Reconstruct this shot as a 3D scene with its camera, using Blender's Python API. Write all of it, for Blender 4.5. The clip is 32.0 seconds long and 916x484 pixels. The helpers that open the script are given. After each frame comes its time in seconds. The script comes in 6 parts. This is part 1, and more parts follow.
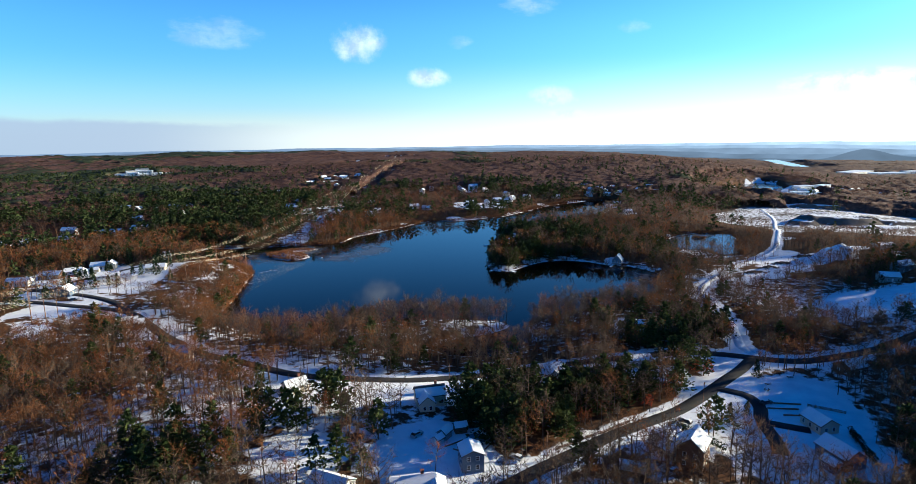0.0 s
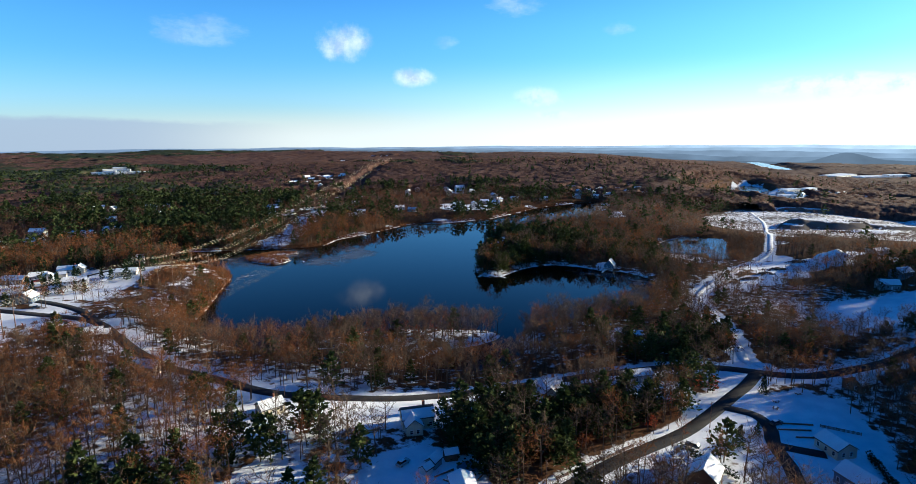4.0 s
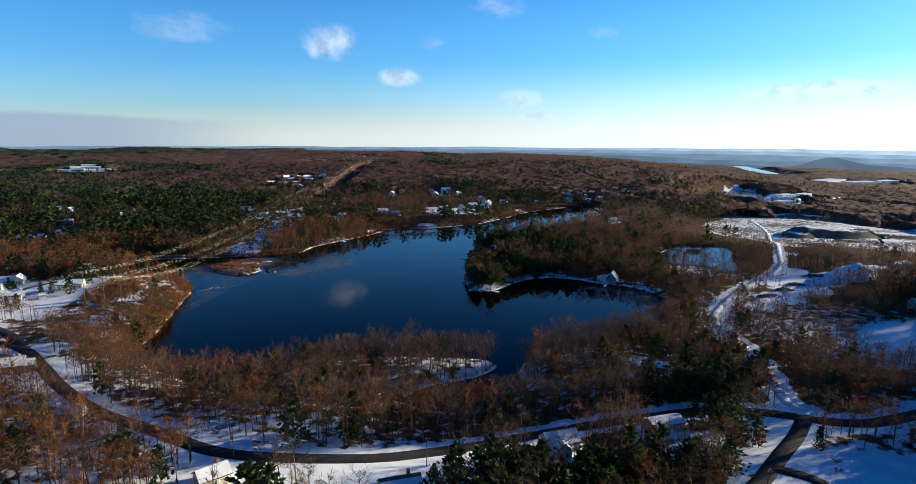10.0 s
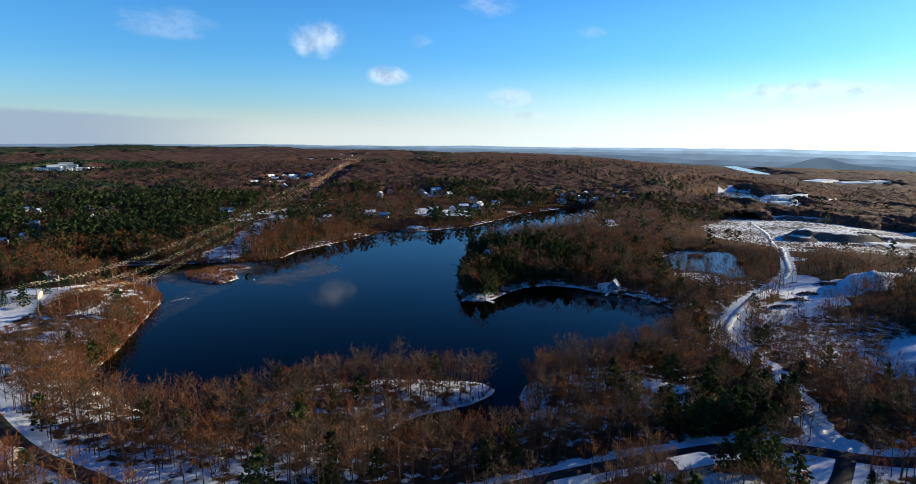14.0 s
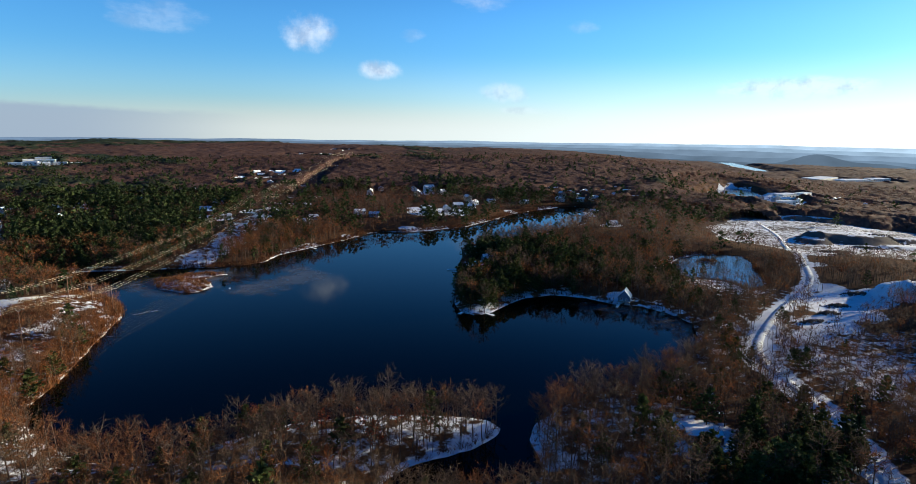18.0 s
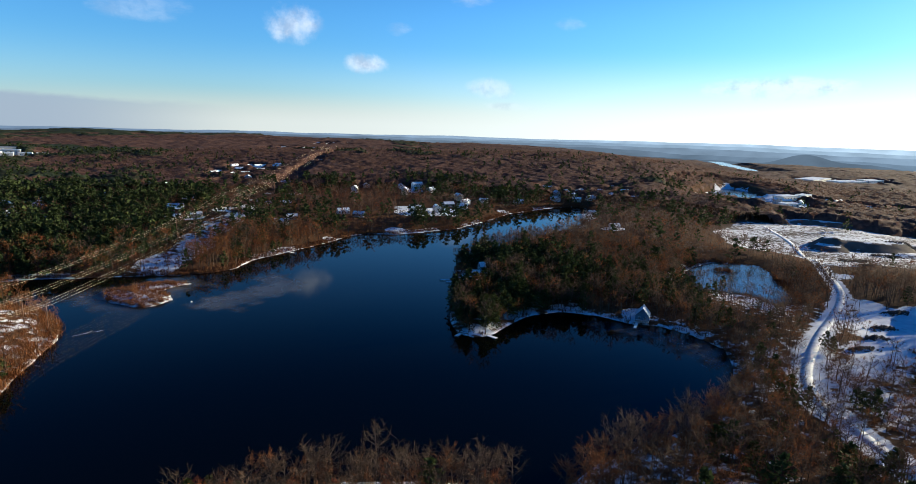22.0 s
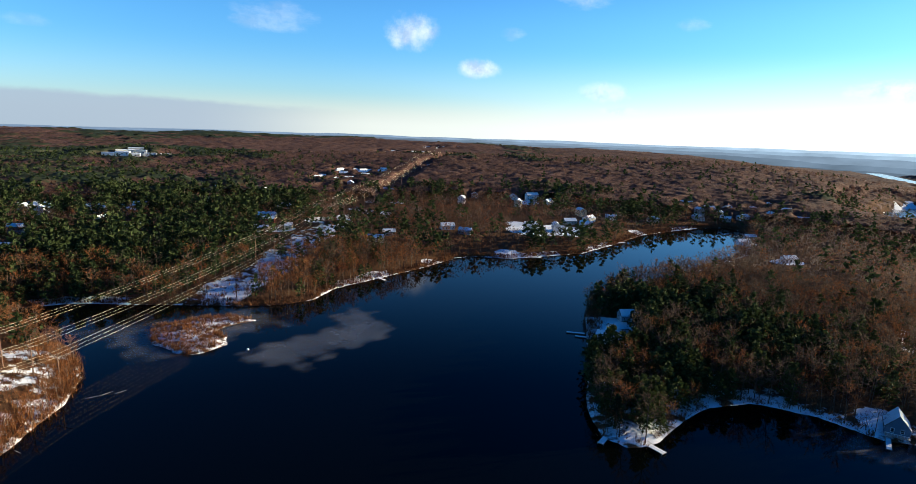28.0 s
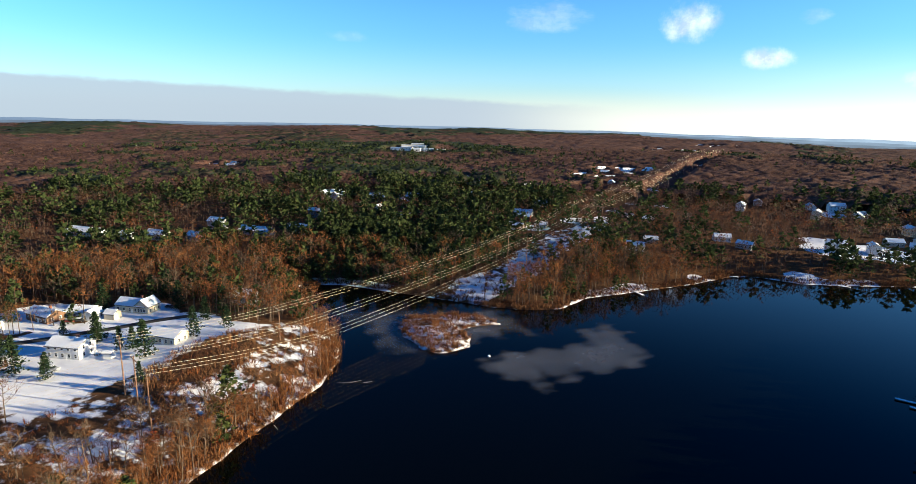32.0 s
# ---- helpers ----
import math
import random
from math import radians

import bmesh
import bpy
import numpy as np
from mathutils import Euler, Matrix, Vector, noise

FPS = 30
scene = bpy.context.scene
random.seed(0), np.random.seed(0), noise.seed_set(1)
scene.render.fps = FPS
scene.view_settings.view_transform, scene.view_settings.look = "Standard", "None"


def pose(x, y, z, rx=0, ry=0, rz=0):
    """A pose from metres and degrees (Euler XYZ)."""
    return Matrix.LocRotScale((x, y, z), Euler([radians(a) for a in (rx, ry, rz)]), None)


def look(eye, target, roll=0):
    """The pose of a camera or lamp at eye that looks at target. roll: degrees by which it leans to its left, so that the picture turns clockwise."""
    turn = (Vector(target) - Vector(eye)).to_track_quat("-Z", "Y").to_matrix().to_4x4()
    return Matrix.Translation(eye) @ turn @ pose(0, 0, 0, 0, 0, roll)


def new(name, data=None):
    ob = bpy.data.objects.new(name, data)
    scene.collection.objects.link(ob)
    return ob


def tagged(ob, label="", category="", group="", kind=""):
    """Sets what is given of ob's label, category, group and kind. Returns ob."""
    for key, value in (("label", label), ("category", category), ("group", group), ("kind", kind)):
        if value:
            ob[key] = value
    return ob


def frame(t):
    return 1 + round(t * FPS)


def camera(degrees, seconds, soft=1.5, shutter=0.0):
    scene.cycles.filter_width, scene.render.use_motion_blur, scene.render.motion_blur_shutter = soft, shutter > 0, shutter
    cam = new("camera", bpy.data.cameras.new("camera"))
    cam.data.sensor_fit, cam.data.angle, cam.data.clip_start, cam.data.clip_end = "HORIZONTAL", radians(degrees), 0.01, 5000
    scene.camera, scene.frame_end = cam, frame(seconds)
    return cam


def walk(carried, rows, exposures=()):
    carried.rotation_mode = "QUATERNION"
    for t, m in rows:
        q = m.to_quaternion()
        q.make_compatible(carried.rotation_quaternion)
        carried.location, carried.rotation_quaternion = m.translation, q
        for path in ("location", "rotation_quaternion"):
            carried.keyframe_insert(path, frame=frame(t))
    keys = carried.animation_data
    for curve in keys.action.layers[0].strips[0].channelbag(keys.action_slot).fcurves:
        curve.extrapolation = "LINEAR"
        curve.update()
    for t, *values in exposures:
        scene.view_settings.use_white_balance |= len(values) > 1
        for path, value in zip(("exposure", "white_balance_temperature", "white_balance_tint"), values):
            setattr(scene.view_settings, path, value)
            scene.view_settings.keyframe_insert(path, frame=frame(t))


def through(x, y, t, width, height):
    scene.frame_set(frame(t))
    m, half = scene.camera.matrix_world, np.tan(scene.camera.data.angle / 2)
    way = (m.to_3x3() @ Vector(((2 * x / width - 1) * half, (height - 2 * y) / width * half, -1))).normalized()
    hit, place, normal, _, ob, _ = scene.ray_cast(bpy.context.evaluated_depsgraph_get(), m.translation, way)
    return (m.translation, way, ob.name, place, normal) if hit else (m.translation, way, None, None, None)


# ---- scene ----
cam = camera(76.4, 32.0, soft=0.4)

# seconds, x, y, z, heading to the left, pitch up, roll: degrees
ROWS = [
    (0, -0.01, 0.01, 104.66, 0.015, -10.769, -0.654),
    (1, -0.35, 3.28, 104.57, -0.373, -10.732, -0.483),
    (2, -0.73, 6.89, 104.49, -0.755, -10.709, -0.332),
    (3, -1.18, 11.18, 104.45, -1.124, -10.712, -0.221),
    (4.5, -2.01, 19.32, 104.45, -1.641, -10.781, -0.139),
    (6, -2.89, 28.93, 104.35, -2.112, -10.865, -0.028),
    (7, -3.42, 35.79, 104.15, -2.399, -10.893, 0.128),
    (8, -3.81, 42.95, 103.86, -2.661, -10.881, 0.312),
    (9, -3.97, 50.43, 103.52, -2.894, -10.814, 0.467),
    (10, -3.87, 58.14, 103.20, -3.100, -10.694, 0.549),
    (11, -3.82, 65.45, 102.95, -3.335, -10.602, 0.599),
    (12, -4.07, 71.84, 102.82, -3.641, -10.616, 0.661),
    (13, -4.32, 78.16, 102.76, -3.949, -10.694, 0.727),
    (14, -4.25, 85.30, 102.71, -4.187, -10.782, 0.779),
    (15.5, -3.89, 97.54, 102.64, -4.463, -10.930, 0.846),
    (17, -3.91, 111.20, 102.57, -4.751, -11.113, 0.932),
    (18, -4.43, 120.89, 102.52, -5.006, -11.259, 1.021),
    (19, -5.14, 131.04, 102.40, -5.329, -11.411, 1.189),
    (20, -5.76, 141.72, 102.15, -5.723, -11.551, 1.465),
    (21, -6.36, 153.14, 101.77, -6.149, -11.653, 1.739),
    (22, -7.08, 165.51, 101.30, -6.560, -11.691, 1.877),
    (23, -7.96, 179.15, 100.77, -6.954, -11.674, 1.816),
    (24, -8.73, 194.59, 100.22, -7.337, -11.758, 1.861),
    (24.5, -8.88, 202.66, 99.95, -7.112, -11.808, 1.900),
    (25.5, -8.63, 218.79, 99.45, -5.136, -11.843, 1.936),
    (26.5, -8.81, 234.61, 99.00, -1.830, -11.814, 1.956),
    (27, -9.51, 242.30, 98.78, 0.058, -11.782, 1.974),
    (28, -11.67, 256.93, 98.36, 4.041, -11.606, 2.101),
    (29, -13.83, 269.81, 97.92, 8.142, -11.340, 2.350),
    (30, -15.08, 278.34, 97.49, 13.233, -11.859, 2.131),
    (31, -16.43, 282.57, 97.03, 21.762, -12.305, 1.418),
    (32, -20.28, 284.83, 96.59, 29.245, -12.605, 1.438),
]


def flown(x, y, z, heading, pitch, roll):
    return pose(x, y, z, 90 + pitch, 0, heading) @ pose(0, 0, 0, 0, 0, roll)


walk(cam, [(r[0], flown(*r[1:])) for r in ROWS],
     exposures=[(0, 0.76, 4850, 0), (3, 0.68, 4850, 0), (6, 0.52, 4850, 0), (9, 0.38, 4900, 0), (13, 0.33, 4950, 0), (20, 0.36, 5000, 0), (24, 0.43, 5050, 0), (28, 0.62, 5150, 0), (30, 0.76, 5250, 0), (32, 0.84, 5350, 0)])

# ---- sky and sun ----
SUN_AZ, SUN_EL = 70.0, 11.5      # degrees to the right of +y, degrees up
world = bpy.data.worlds.new("world")
scene.world = world
world.use_nodes = True
wt = world.node_tree
wt.nodes.clear()


def wnode(kind, **inputs):
    n = wt.nodes.new(kind)
    for key, value in inputs.items():
        n.inputs[int(key[1:])].default_value = value
    return n


def wmath(op, a, b=None, c=None):
    n = wt.nodes.new("ShaderNodeMath")
    n.operation = op
    for i, v in enumerate((a, b, c)):
        if v is None:
            continue
        if isinstance(v, (int, float)):
            n.inputs[i].default_value = v
        else:
            wt.links.new(v, n.inputs[i])
    return n.outputs[0]


def wstep(v, lo, hi):
    n = wt.nodes.new("ShaderNodeMapRange")
    n.interpolation_type = "SMOOTHSTEP"
    wt.links.new(v, n.inputs[0])
    n.inputs[1].default_value, n.inputs[2].default_value = lo, hi
    return n.outputs[0]


coords = wt.nodes.new("ShaderNodeTexCoord").outputs["Generated"]
split = wt.nodes.new("ShaderNodeSeparateXYZ")
wt.links.new(coords, split.inputs[0])
AZ = wmath("MULTIPLY", wmath("ARCTAN2", split.outputs[0], split.outputs[1]), 57.296)   # to the right of +y
EL = wmath("MULTIPLY", wmath("ARCSINE", split.outputs[2]), 57.296)
sky = wt.nodes.new("ShaderNodeTexSky")
sky.sky_type, sky.sun_disc = "NISHITA", False
sky.sun_elevation, sky.sun_rotation = radians(SUN_EL), radians(SUN_AZ)
sky.air_density, sky.dust_density, sky.ozone_density, sky.altitude = 1.0, 0.35, 5.0, 100


def wnoise(scale, detail, stretch=1.0):
    m = wt.nodes.new("ShaderNodeMapping")
    wt.links.new(coords, m.inputs[0])
    m.inputs["Scale"].default_value = (1, 1, stretch)
    n = wt.nodes.new("ShaderNodeTexNoise")
    wt.links.new(m.outputs[0], n.inputs[0])
    n.inputs["Scale"].default_value, n.inputs["Detail"].default_value, n.inputs["Roughness"].default_value = scale, detail, 0.62
    return n.outputs[0]


def wmix(a, b, fac):
    n = wt.nodes.new("ShaderNodeMix")
    n.data_type = "RGBA"
    for sock, v in ((n.inputs[0], fac), (n.inputs[6], a), (n.inputs[7], b)):
        if isinstance(v, tuple):
            sock.default_value = v
        else:
            wt.links.new(v, sock)
    return n.outputs[2]


puff = wmath("MULTIPLY", wmath("SUBTRACT", wnoise(26, 5), 0.5), 2.7)
wisp = wmath("MULTIPLY", wmath("SUBTRACT", wnoise(18, 5, 3.0), 0.5), 3.6)
# cumulus: azimuth, elevation, half width, half height, opacity
mask = None
# the puff at elevation 15.6 is unseen, added for its reflection in the lake
for az, el, hw, hh, op, kind in ((-8.9, 8.15, 2.5, 1.7, 0.85, puff), (-2.6, 5.05, 2.0, 0.9, 0.8, puff), (-21.5, 8.5, 3.4, 1.3, 0.22, wisp), (-8.2, 15.6, 2.3, 1.3, 0.55, puff),
                                 (9.3, 3.2, 2.3, 1.0, 0.6, puff), (7.0, 11.3, 2.6, 0.9, 0.3, wisp), (11.0, 1.6, 3.0, 0.4, 0.35, wisp),
                                 (34.5, 3.6, 6.0, 1.0, 0.7, wisp), (0.5, 8.2, 1.2, 0.6, 0.2, wisp), (16.0, 9.0, 1.5, 0.6, 0.2, wisp),
                                 (-40.0, 6.5, 2.0, 0.5, 0.12, wisp), (-52.0, 11.5, 6.0, 1.2, 0.12, wisp), (60.0, 6.0, 12.0, 2.0, 0.5, wisp)):
    u = wmath("MULTIPLY", wmath("SUBTRACT", AZ, az), 1 / hw)
    v = wmath("MULTIPLY", wmath("SUBTRACT", EL, el), 1 / hh)
    r = wmath("ADD", wmath("ADD", wmath("MULTIPLY", u, u), wmath("MULTIPLY", v, v)), kind)
    m = wmath("MULTIPLY", wstep(r, 1.35, -0.55), op)
    mask = m if mask is None else wmath("MAXIMUM", mask, m)
# a long grey bank low over the horizon away from the sun
top = wmath("ADD", wmath("MULTIPLY", AZ, -0.028), 0.3)
edge = wmath("ADD", wmath("SUBTRACT", EL, top), wmath("MULTIPLY", wisp, 0.22))
bank = wmath("MULTIPLY", wstep(edge, 0.25, -0.3), wstep(AZ, -12.0, -30.0))
bank = wmath("MULTIPLY", bank, 0.85)
# pale haze low down, strongest under the sun; the vault deepens above it
glow = wmath("MULTIPLY", wstep(EL, 7.0, -1.5), wmath("ADD", wmath("MULTIPLY", wmath("MULTIPLY", wstep(AZ, -20.0, 50.0), wstep(AZ, 150.0, 100.0)), 0.66), 0.14))
low_band = wmath("MULTIPLY", wmath("MULTIPLY", wstep(EL, 2.6, -0.8), 0.8), wmath("MULTIPLY", wstep(AZ, -45.0, -10.0), wstep(AZ, 75.0, 30.0)))
hazy = wmix(sky.outputs[0], (4.7, 3.95, 3.05, 1), low_band)
hazy = wmix(hazy, (8.4, 7.4, 5.9, 1), glow)
hazy = wmix(hazy, (2.4, 2.35, 2.45, 1), bank)
shade = wmix((1, 1, 1, 1), (0.055, 0.23, 0.37, 1), wstep(EL, 8.5, 26.0))
# unseen sky high up, brightened to add fill light on shaded ground
shade = wmix(shade, (0.42, 0.62, 0.80, 1), wstep(EL, 38.0, 62.0))
deep = wt.nodes.new("ShaderNodeVectorMath")
deep.operation = "MULTIPLY"
wt.links.new(hazy, deep.inputs[0]), wt.links.new(shade, deep.inputs[1])
body = wmix((6.0, 5.2, 4.7, 1), (3.5, 3.2, 3.25, 1), wstep(wmath("ADD", wnoise(34, 4), wmath("MULTIPLY", AZ, -0.0012)), 0.42, 0.66))
cloudy = wmix(deep.outputs[0], body, mask)
back = wt.nodes.new("ShaderNodeBackground")
wt.links.new(cloudy, back.inputs[0])
back.inputs[1].default_value = 0.145
wout = wt.nodes.new("ShaderNodeOutputWorld")
wt.links.new(back.outputs[0], wout.inputs[0])

sun = new("sun", bpy.data.lights.new("sun", "SUN"))
sun.data.energy, sun.data.angle, sun.data.color = 9.2, radians(0.6), (1.0, 0.72, 0.41)
ce = math.cos(radians(SUN_EL))
sun.matrix_world = look((math.sin(radians(SUN_AZ)) * ce * 1000, math.cos(radians(SUN_AZ)) * ce * 1000, math.sin(radians(SUN_EL)) * 1000), (0, 0, 0))

# ---- materials ----


def material(name, colours, rough=0.8, scale=1.0, fine=12.0, bump=0.3, metal=0.0, spread=0.25, island=False, per_object=False, blotch=0.5):
    """Two-scale procedural surface: colours mixed by a broad noise, grain from a fine one, relief from both."""
    m = bpy.data.materials.new(name)
    m.use_nodes = True
    t = m.node_tree
    p = t.nodes["Principled BSDF"]
    p.inputs["Roughness"].default_value, p.inputs["Metallic"].default_value = rough, metal
    p.inputs["Specular IOR Level"].default_value = 0.5 if rough < 0.5 else 0.08
    geo = t.nodes.new("ShaderNodeNewGeometry")
    broad, grain = t.nodes.new("ShaderNodeTexNoise"), t.nodes.new("ShaderNodeTexNoise")
    for n, s, d in ((broad, scale, 3), (grain, fine, 4)):
        n.inputs["Scale"].default_value, n.inputs["Detail"].default_value = s, d
        t.links.new(geo.outputs["Position"], n.inputs["Vector"])
    ramp = t.nodes.new("ShaderNodeValToRGB")
    ramp.color_ramp.elements[0].position, ramp.color_ramp.elements[1].position = 0.5 - blotch / 2, 0.5 + blotch / 2
    ramp.color_ramp.elements[0].color, ramp.color_ramp.elements[1].color = (*colours[0], 1), (*colours[1], 1)
    drive = broad.outputs["Fac"]
    if island or per_object:
        rnd = geo.outputs["Random Per Island"] if island else t.nodes.new("ShaderNodeObjectInfo").outputs["Random"]
        mixer = t.nodes.new("ShaderNodeMath")
        mixer.operation = "MULTIPLY_ADD"
        t.links.new(rnd, mixer.inputs[0])
        mixer.inputs[1].default_value = 0.5
        half = t.nodes.new("ShaderNodeMath")
        half.operation = "MULTIPLY_ADD"
        t.links.new(drive, half.inputs[0])
        half.inputs[1].default_value, half.inputs[2].default_value = 1.0, -0.25
        t.links.new(half.outputs[0], mixer.inputs[2])
        drive = mixer.outputs[0]
    t.links.new(drive, ramp.inputs[0])
    vary = t.nodes.new("ShaderNodeMapRange")
    t.links.new(grain.outputs["Fac"], vary.inputs[0])
    vary.inputs[1].default_value, vary.inputs[2].default_value = 0.3, 0.7
    vary.inputs[3].default_value, vary.inputs[4].default_value = 1 - spread, 1 + spread
    mul = t.nodes.new("ShaderNodeVectorMath")
    mul.operation = "SCALE"
    t.links.new(ramp.outputs[0], mul.inputs[0])
    t.links.new(vary.outputs[0], mul.inputs["Scale"])
    t.links.new(mul.outputs[0], p.inputs["Base Color"])
    if bump:
        b = t.nodes.new("ShaderNodeBump")
        b.inputs["Strength"].default_value, b.inputs["Distance"].default_value = bump, 0.05
        t.links.new(grain.outputs["Fac"], b.inputs["Height"])
        t.links.new(b.outputs[0], p.inputs["Normal"])
    return m


def foliage(name, a, b, rough=0.75, through=0.25):
    """Leaf and twig surfaces: each clump its own shade, a little light passing through."""
    m = material(name, (a, b), rough, 0.06, 0.9, 0.0, island=True, spread=0.2)
    t = m.node_tree
    p, out = t.nodes["Principled BSDF"], t.nodes["Material Output"]
    p.inputs["Specular IOR Level"].default_value = 0.04
    tr = t.nodes.new("ShaderNodeBsdfTranslucent")
    t.links.new(p.inputs["Base Color"].links[0].from_socket, tr.inputs[0])
    mix = t.nodes.new("ShaderNodeMixShader")
    mix.inputs[0].default_value = through
    t.links.new(p.outputs[0], mix.inputs[1])
    t.links.new(tr.outputs[0], mix.inputs[2])
    t.links.new(mix.outputs[0], out.inputs[0])
    return m


M_BARK = material("bark", ((0.05, 0.036, 0.026), (0.15, 0.108, 0.076)), 0.9, 0.5, 6, 0.5)
M_TWIG = foliage("twigs", (0.078, 0.034, 0.014), (0.235, 0.104, 0.040), 0.85, 0.22)
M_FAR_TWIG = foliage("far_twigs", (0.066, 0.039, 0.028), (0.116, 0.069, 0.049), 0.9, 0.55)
# greyer and paler than the far twigs: haze put into the colour
M_HAZED_TWIG = foliage("hazed_twigs", (0.074, 0.056, 0.046), (0.150, 0.116, 0.096), 0.9, 0.55)
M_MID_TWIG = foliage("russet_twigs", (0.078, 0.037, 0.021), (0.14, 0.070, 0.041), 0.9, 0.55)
M_CANOPY = material("far_crowns", ((0.062, 0.033, 0.025), (0.108, 0.060, 0.045)), 0.95, 0.012, 0.22, 0.0, spread=0.5)
ct = M_CANOPY.node_tree
catt, cmix = ct.nodes.new("ShaderNodeAttribute"), ct.nodes.new("ShaderNodeMix")
catt.attribute_name, cmix.data_type = "pine", "RGBA"
cbase = ct.nodes["Principled BSDF"].inputs["Base Color"].links[0].from_socket
ct.links.new(catt.outputs["Fac"], cmix.inputs[0]), ct.links.new(cbase, cmix.inputs[6])
cmix.inputs[7].default_value = (0.026, 0.036, 0.019, 1)
for link in list(cbase.links):
    if link.to_node != cmix:
        ct.links.new(cmix.outputs[2], link.to_socket)
M_TWIG_RED = foliage("oak_leaves", (0.13, 0.040, 0.016), (0.25, 0.095, 0.034), 0.8, 0.3)
M_TWIG_GREY = foliage("grey_twigs", (0.050, 0.036, 0.026), (0.150, 0.105, 0.070), 0.85, 0.22)
M_PINE = foliage("pine_needles", (0.024, 0.037, 0.011), (0.068, 0.082, 0.025), 0.7, 0.18)
M_MID_PINE = foliage("pine_boughs", (0.022, 0.034, 0.012), (0.062, 0.078, 0.026), 0.8, 0.2)
M_SPRUCE = foliage("spruce_needles", (0.012, 0.024, 0.012), (0.04, 0.06, 0.025), 0.7, 0.15)
M_RED = foliage("red_leaves", (0.22, 0.04, 0.02), (0.38, 0.10, 0.04), 0.7, 0.3)
M_SHRUB = foliage("shrub_twigs", (0.10, 0.050, 0.024), (0.24, 0.125, 0.058), 0.85, 0.2)
M_BLUFF = foliage("bluff_brush", (0.12, 0.046, 0.016), (0.27, 0.115, 0.038), 0.85, 0.15)
M_SHORE = foliage("shore_shrubs", (0.065, 0.030, 0.015), (0.17, 0.080, 0.038), 0.85, 0.1)
M_REED = foliage("reeds", (0.11, 0.046, 0.020), (0.22, 0.105, 0.045), 0.85, 0.15)
M_ASPHALT = material("asphalt", ((0.022, 0.022, 0.024), (0.045, 0.044, 0.046)), 0.85, 0.15, 9, 0.15)
M_SNOW = material("snow", ((0.70, 0.72, 0.76), (0.86, 0.87, 0.89)), 0.65, 0.12, 3.0, 0.35, spread=0.05)
M_ROOFSNOW = material("roof_snow", ((0.74, 0.76, 0.79), (0.86, 0.87, 0.88)), 0.6, 0.3, 5, 0.25, spread=0.05)
M_TRACK = material("packed_snow", ((0.58, 0.60, 0.63), (0.86, 0.87, 0.88)), 0.6, 0.22, 1.6, 0.4, spread=0.12, blotch=0.35)
M_DIRT = material("dark_earth", ((0.05, 0.042, 0.036), (0.12, 0.10, 0.085)), 0.95, 0.1, 2.0, 0.5)
M_SHINGLE = material("roof_shingles", ((0.06, 0.058, 0.06), (0.12, 0.115, 0.11)), 0.85, 0.4, 8, 0.3)
M_WHITE = material("white_clapboard", ((0.66, 0.66, 0.64), (0.80, 0.80, 0.78)), 0.6, 0.4, 8, 0.1, spread=0.06)
M_CREAM = material("cream_clapboard", ((0.55, 0.48, 0.34), (0.68, 0.60, 0.45)), 0.6, 0.4, 8, 0.1, spread=0.08)
M_BLUE = material("blue_clapboard", ((0.10, 0.14, 0.20), (0.16, 0.21, 0.28)), 0.6, 0.4, 8, 0.1, spread=0.1)
M_GREY = material("grey_clapboard", ((0.26, 0.27, 0.28), (0.36, 0.37, 0.38)), 0.6, 0.4, 8, 0.1, spread=0.1)
M_BROWN = material("brown_siding", ((0.13, 0.075, 0.045), (0.22, 0.13, 0.08)), 0.75, 0.4, 8, 0.15, spread=0.15)
M_REDWALL = material("red_siding", ((0.22, 0.05, 0.03), (0.33, 0.09, 0.05)), 0.7, 0.4, 8, 0.1)
M_TRIM = material("white_trim", ((0.74, 0.74, 0.72), (0.82, 0.82, 0.80)), 0.5, 1, 10, 0.05, spread=0.04)
M_BRICK = material("chimney_brick", ((0.20, 0.075, 0.05), (0.32, 0.14, 0.09)), 0.85, 1.5, 9, 0.3)
M_POLE = material("weathered_pole", ((0.13, 0.075, 0.05), (0.24, 0.15, 0.10)), 0.85, 0.8, 6, 0.3)
# pale gold instead of bare metal: the sunlit glint is put into the colour
M_WIRE = material("aluminium_wire_glint", ((0.62, 0.53, 0.38), (0.78, 0.70, 0.52)), 0.5, 1, 6, 0.0, metal=0.0)
M_METAL = material("galvanised_steel", ((0.30, 0.30, 0.31), (0.45, 0.45, 0.46)), 0.45, 1, 8, 0.1, metal=0.7)
M_WOOD = material("dock_boards", ((0.28, 0.25, 0.22), (0.45, 0.42, 0.38)), 0.8, 0.8, 8, 0.3)
M_PAINT = [material(n, (a, b), 0.35, 0.5, 10, 0.0, spread=0.04) for n, a, b in (
    ("car_paint_dark", (0.03, 0.032, 0.036), (0.05, 0.052, 0.056)), ("car_paint_silver", (0.32, 0.33, 0.34), (0.42, 0.43, 0.44)),
    ("car_paint_red", (0.25, 0.03, 0.025), (0.32, 0.05, 0.04)))]
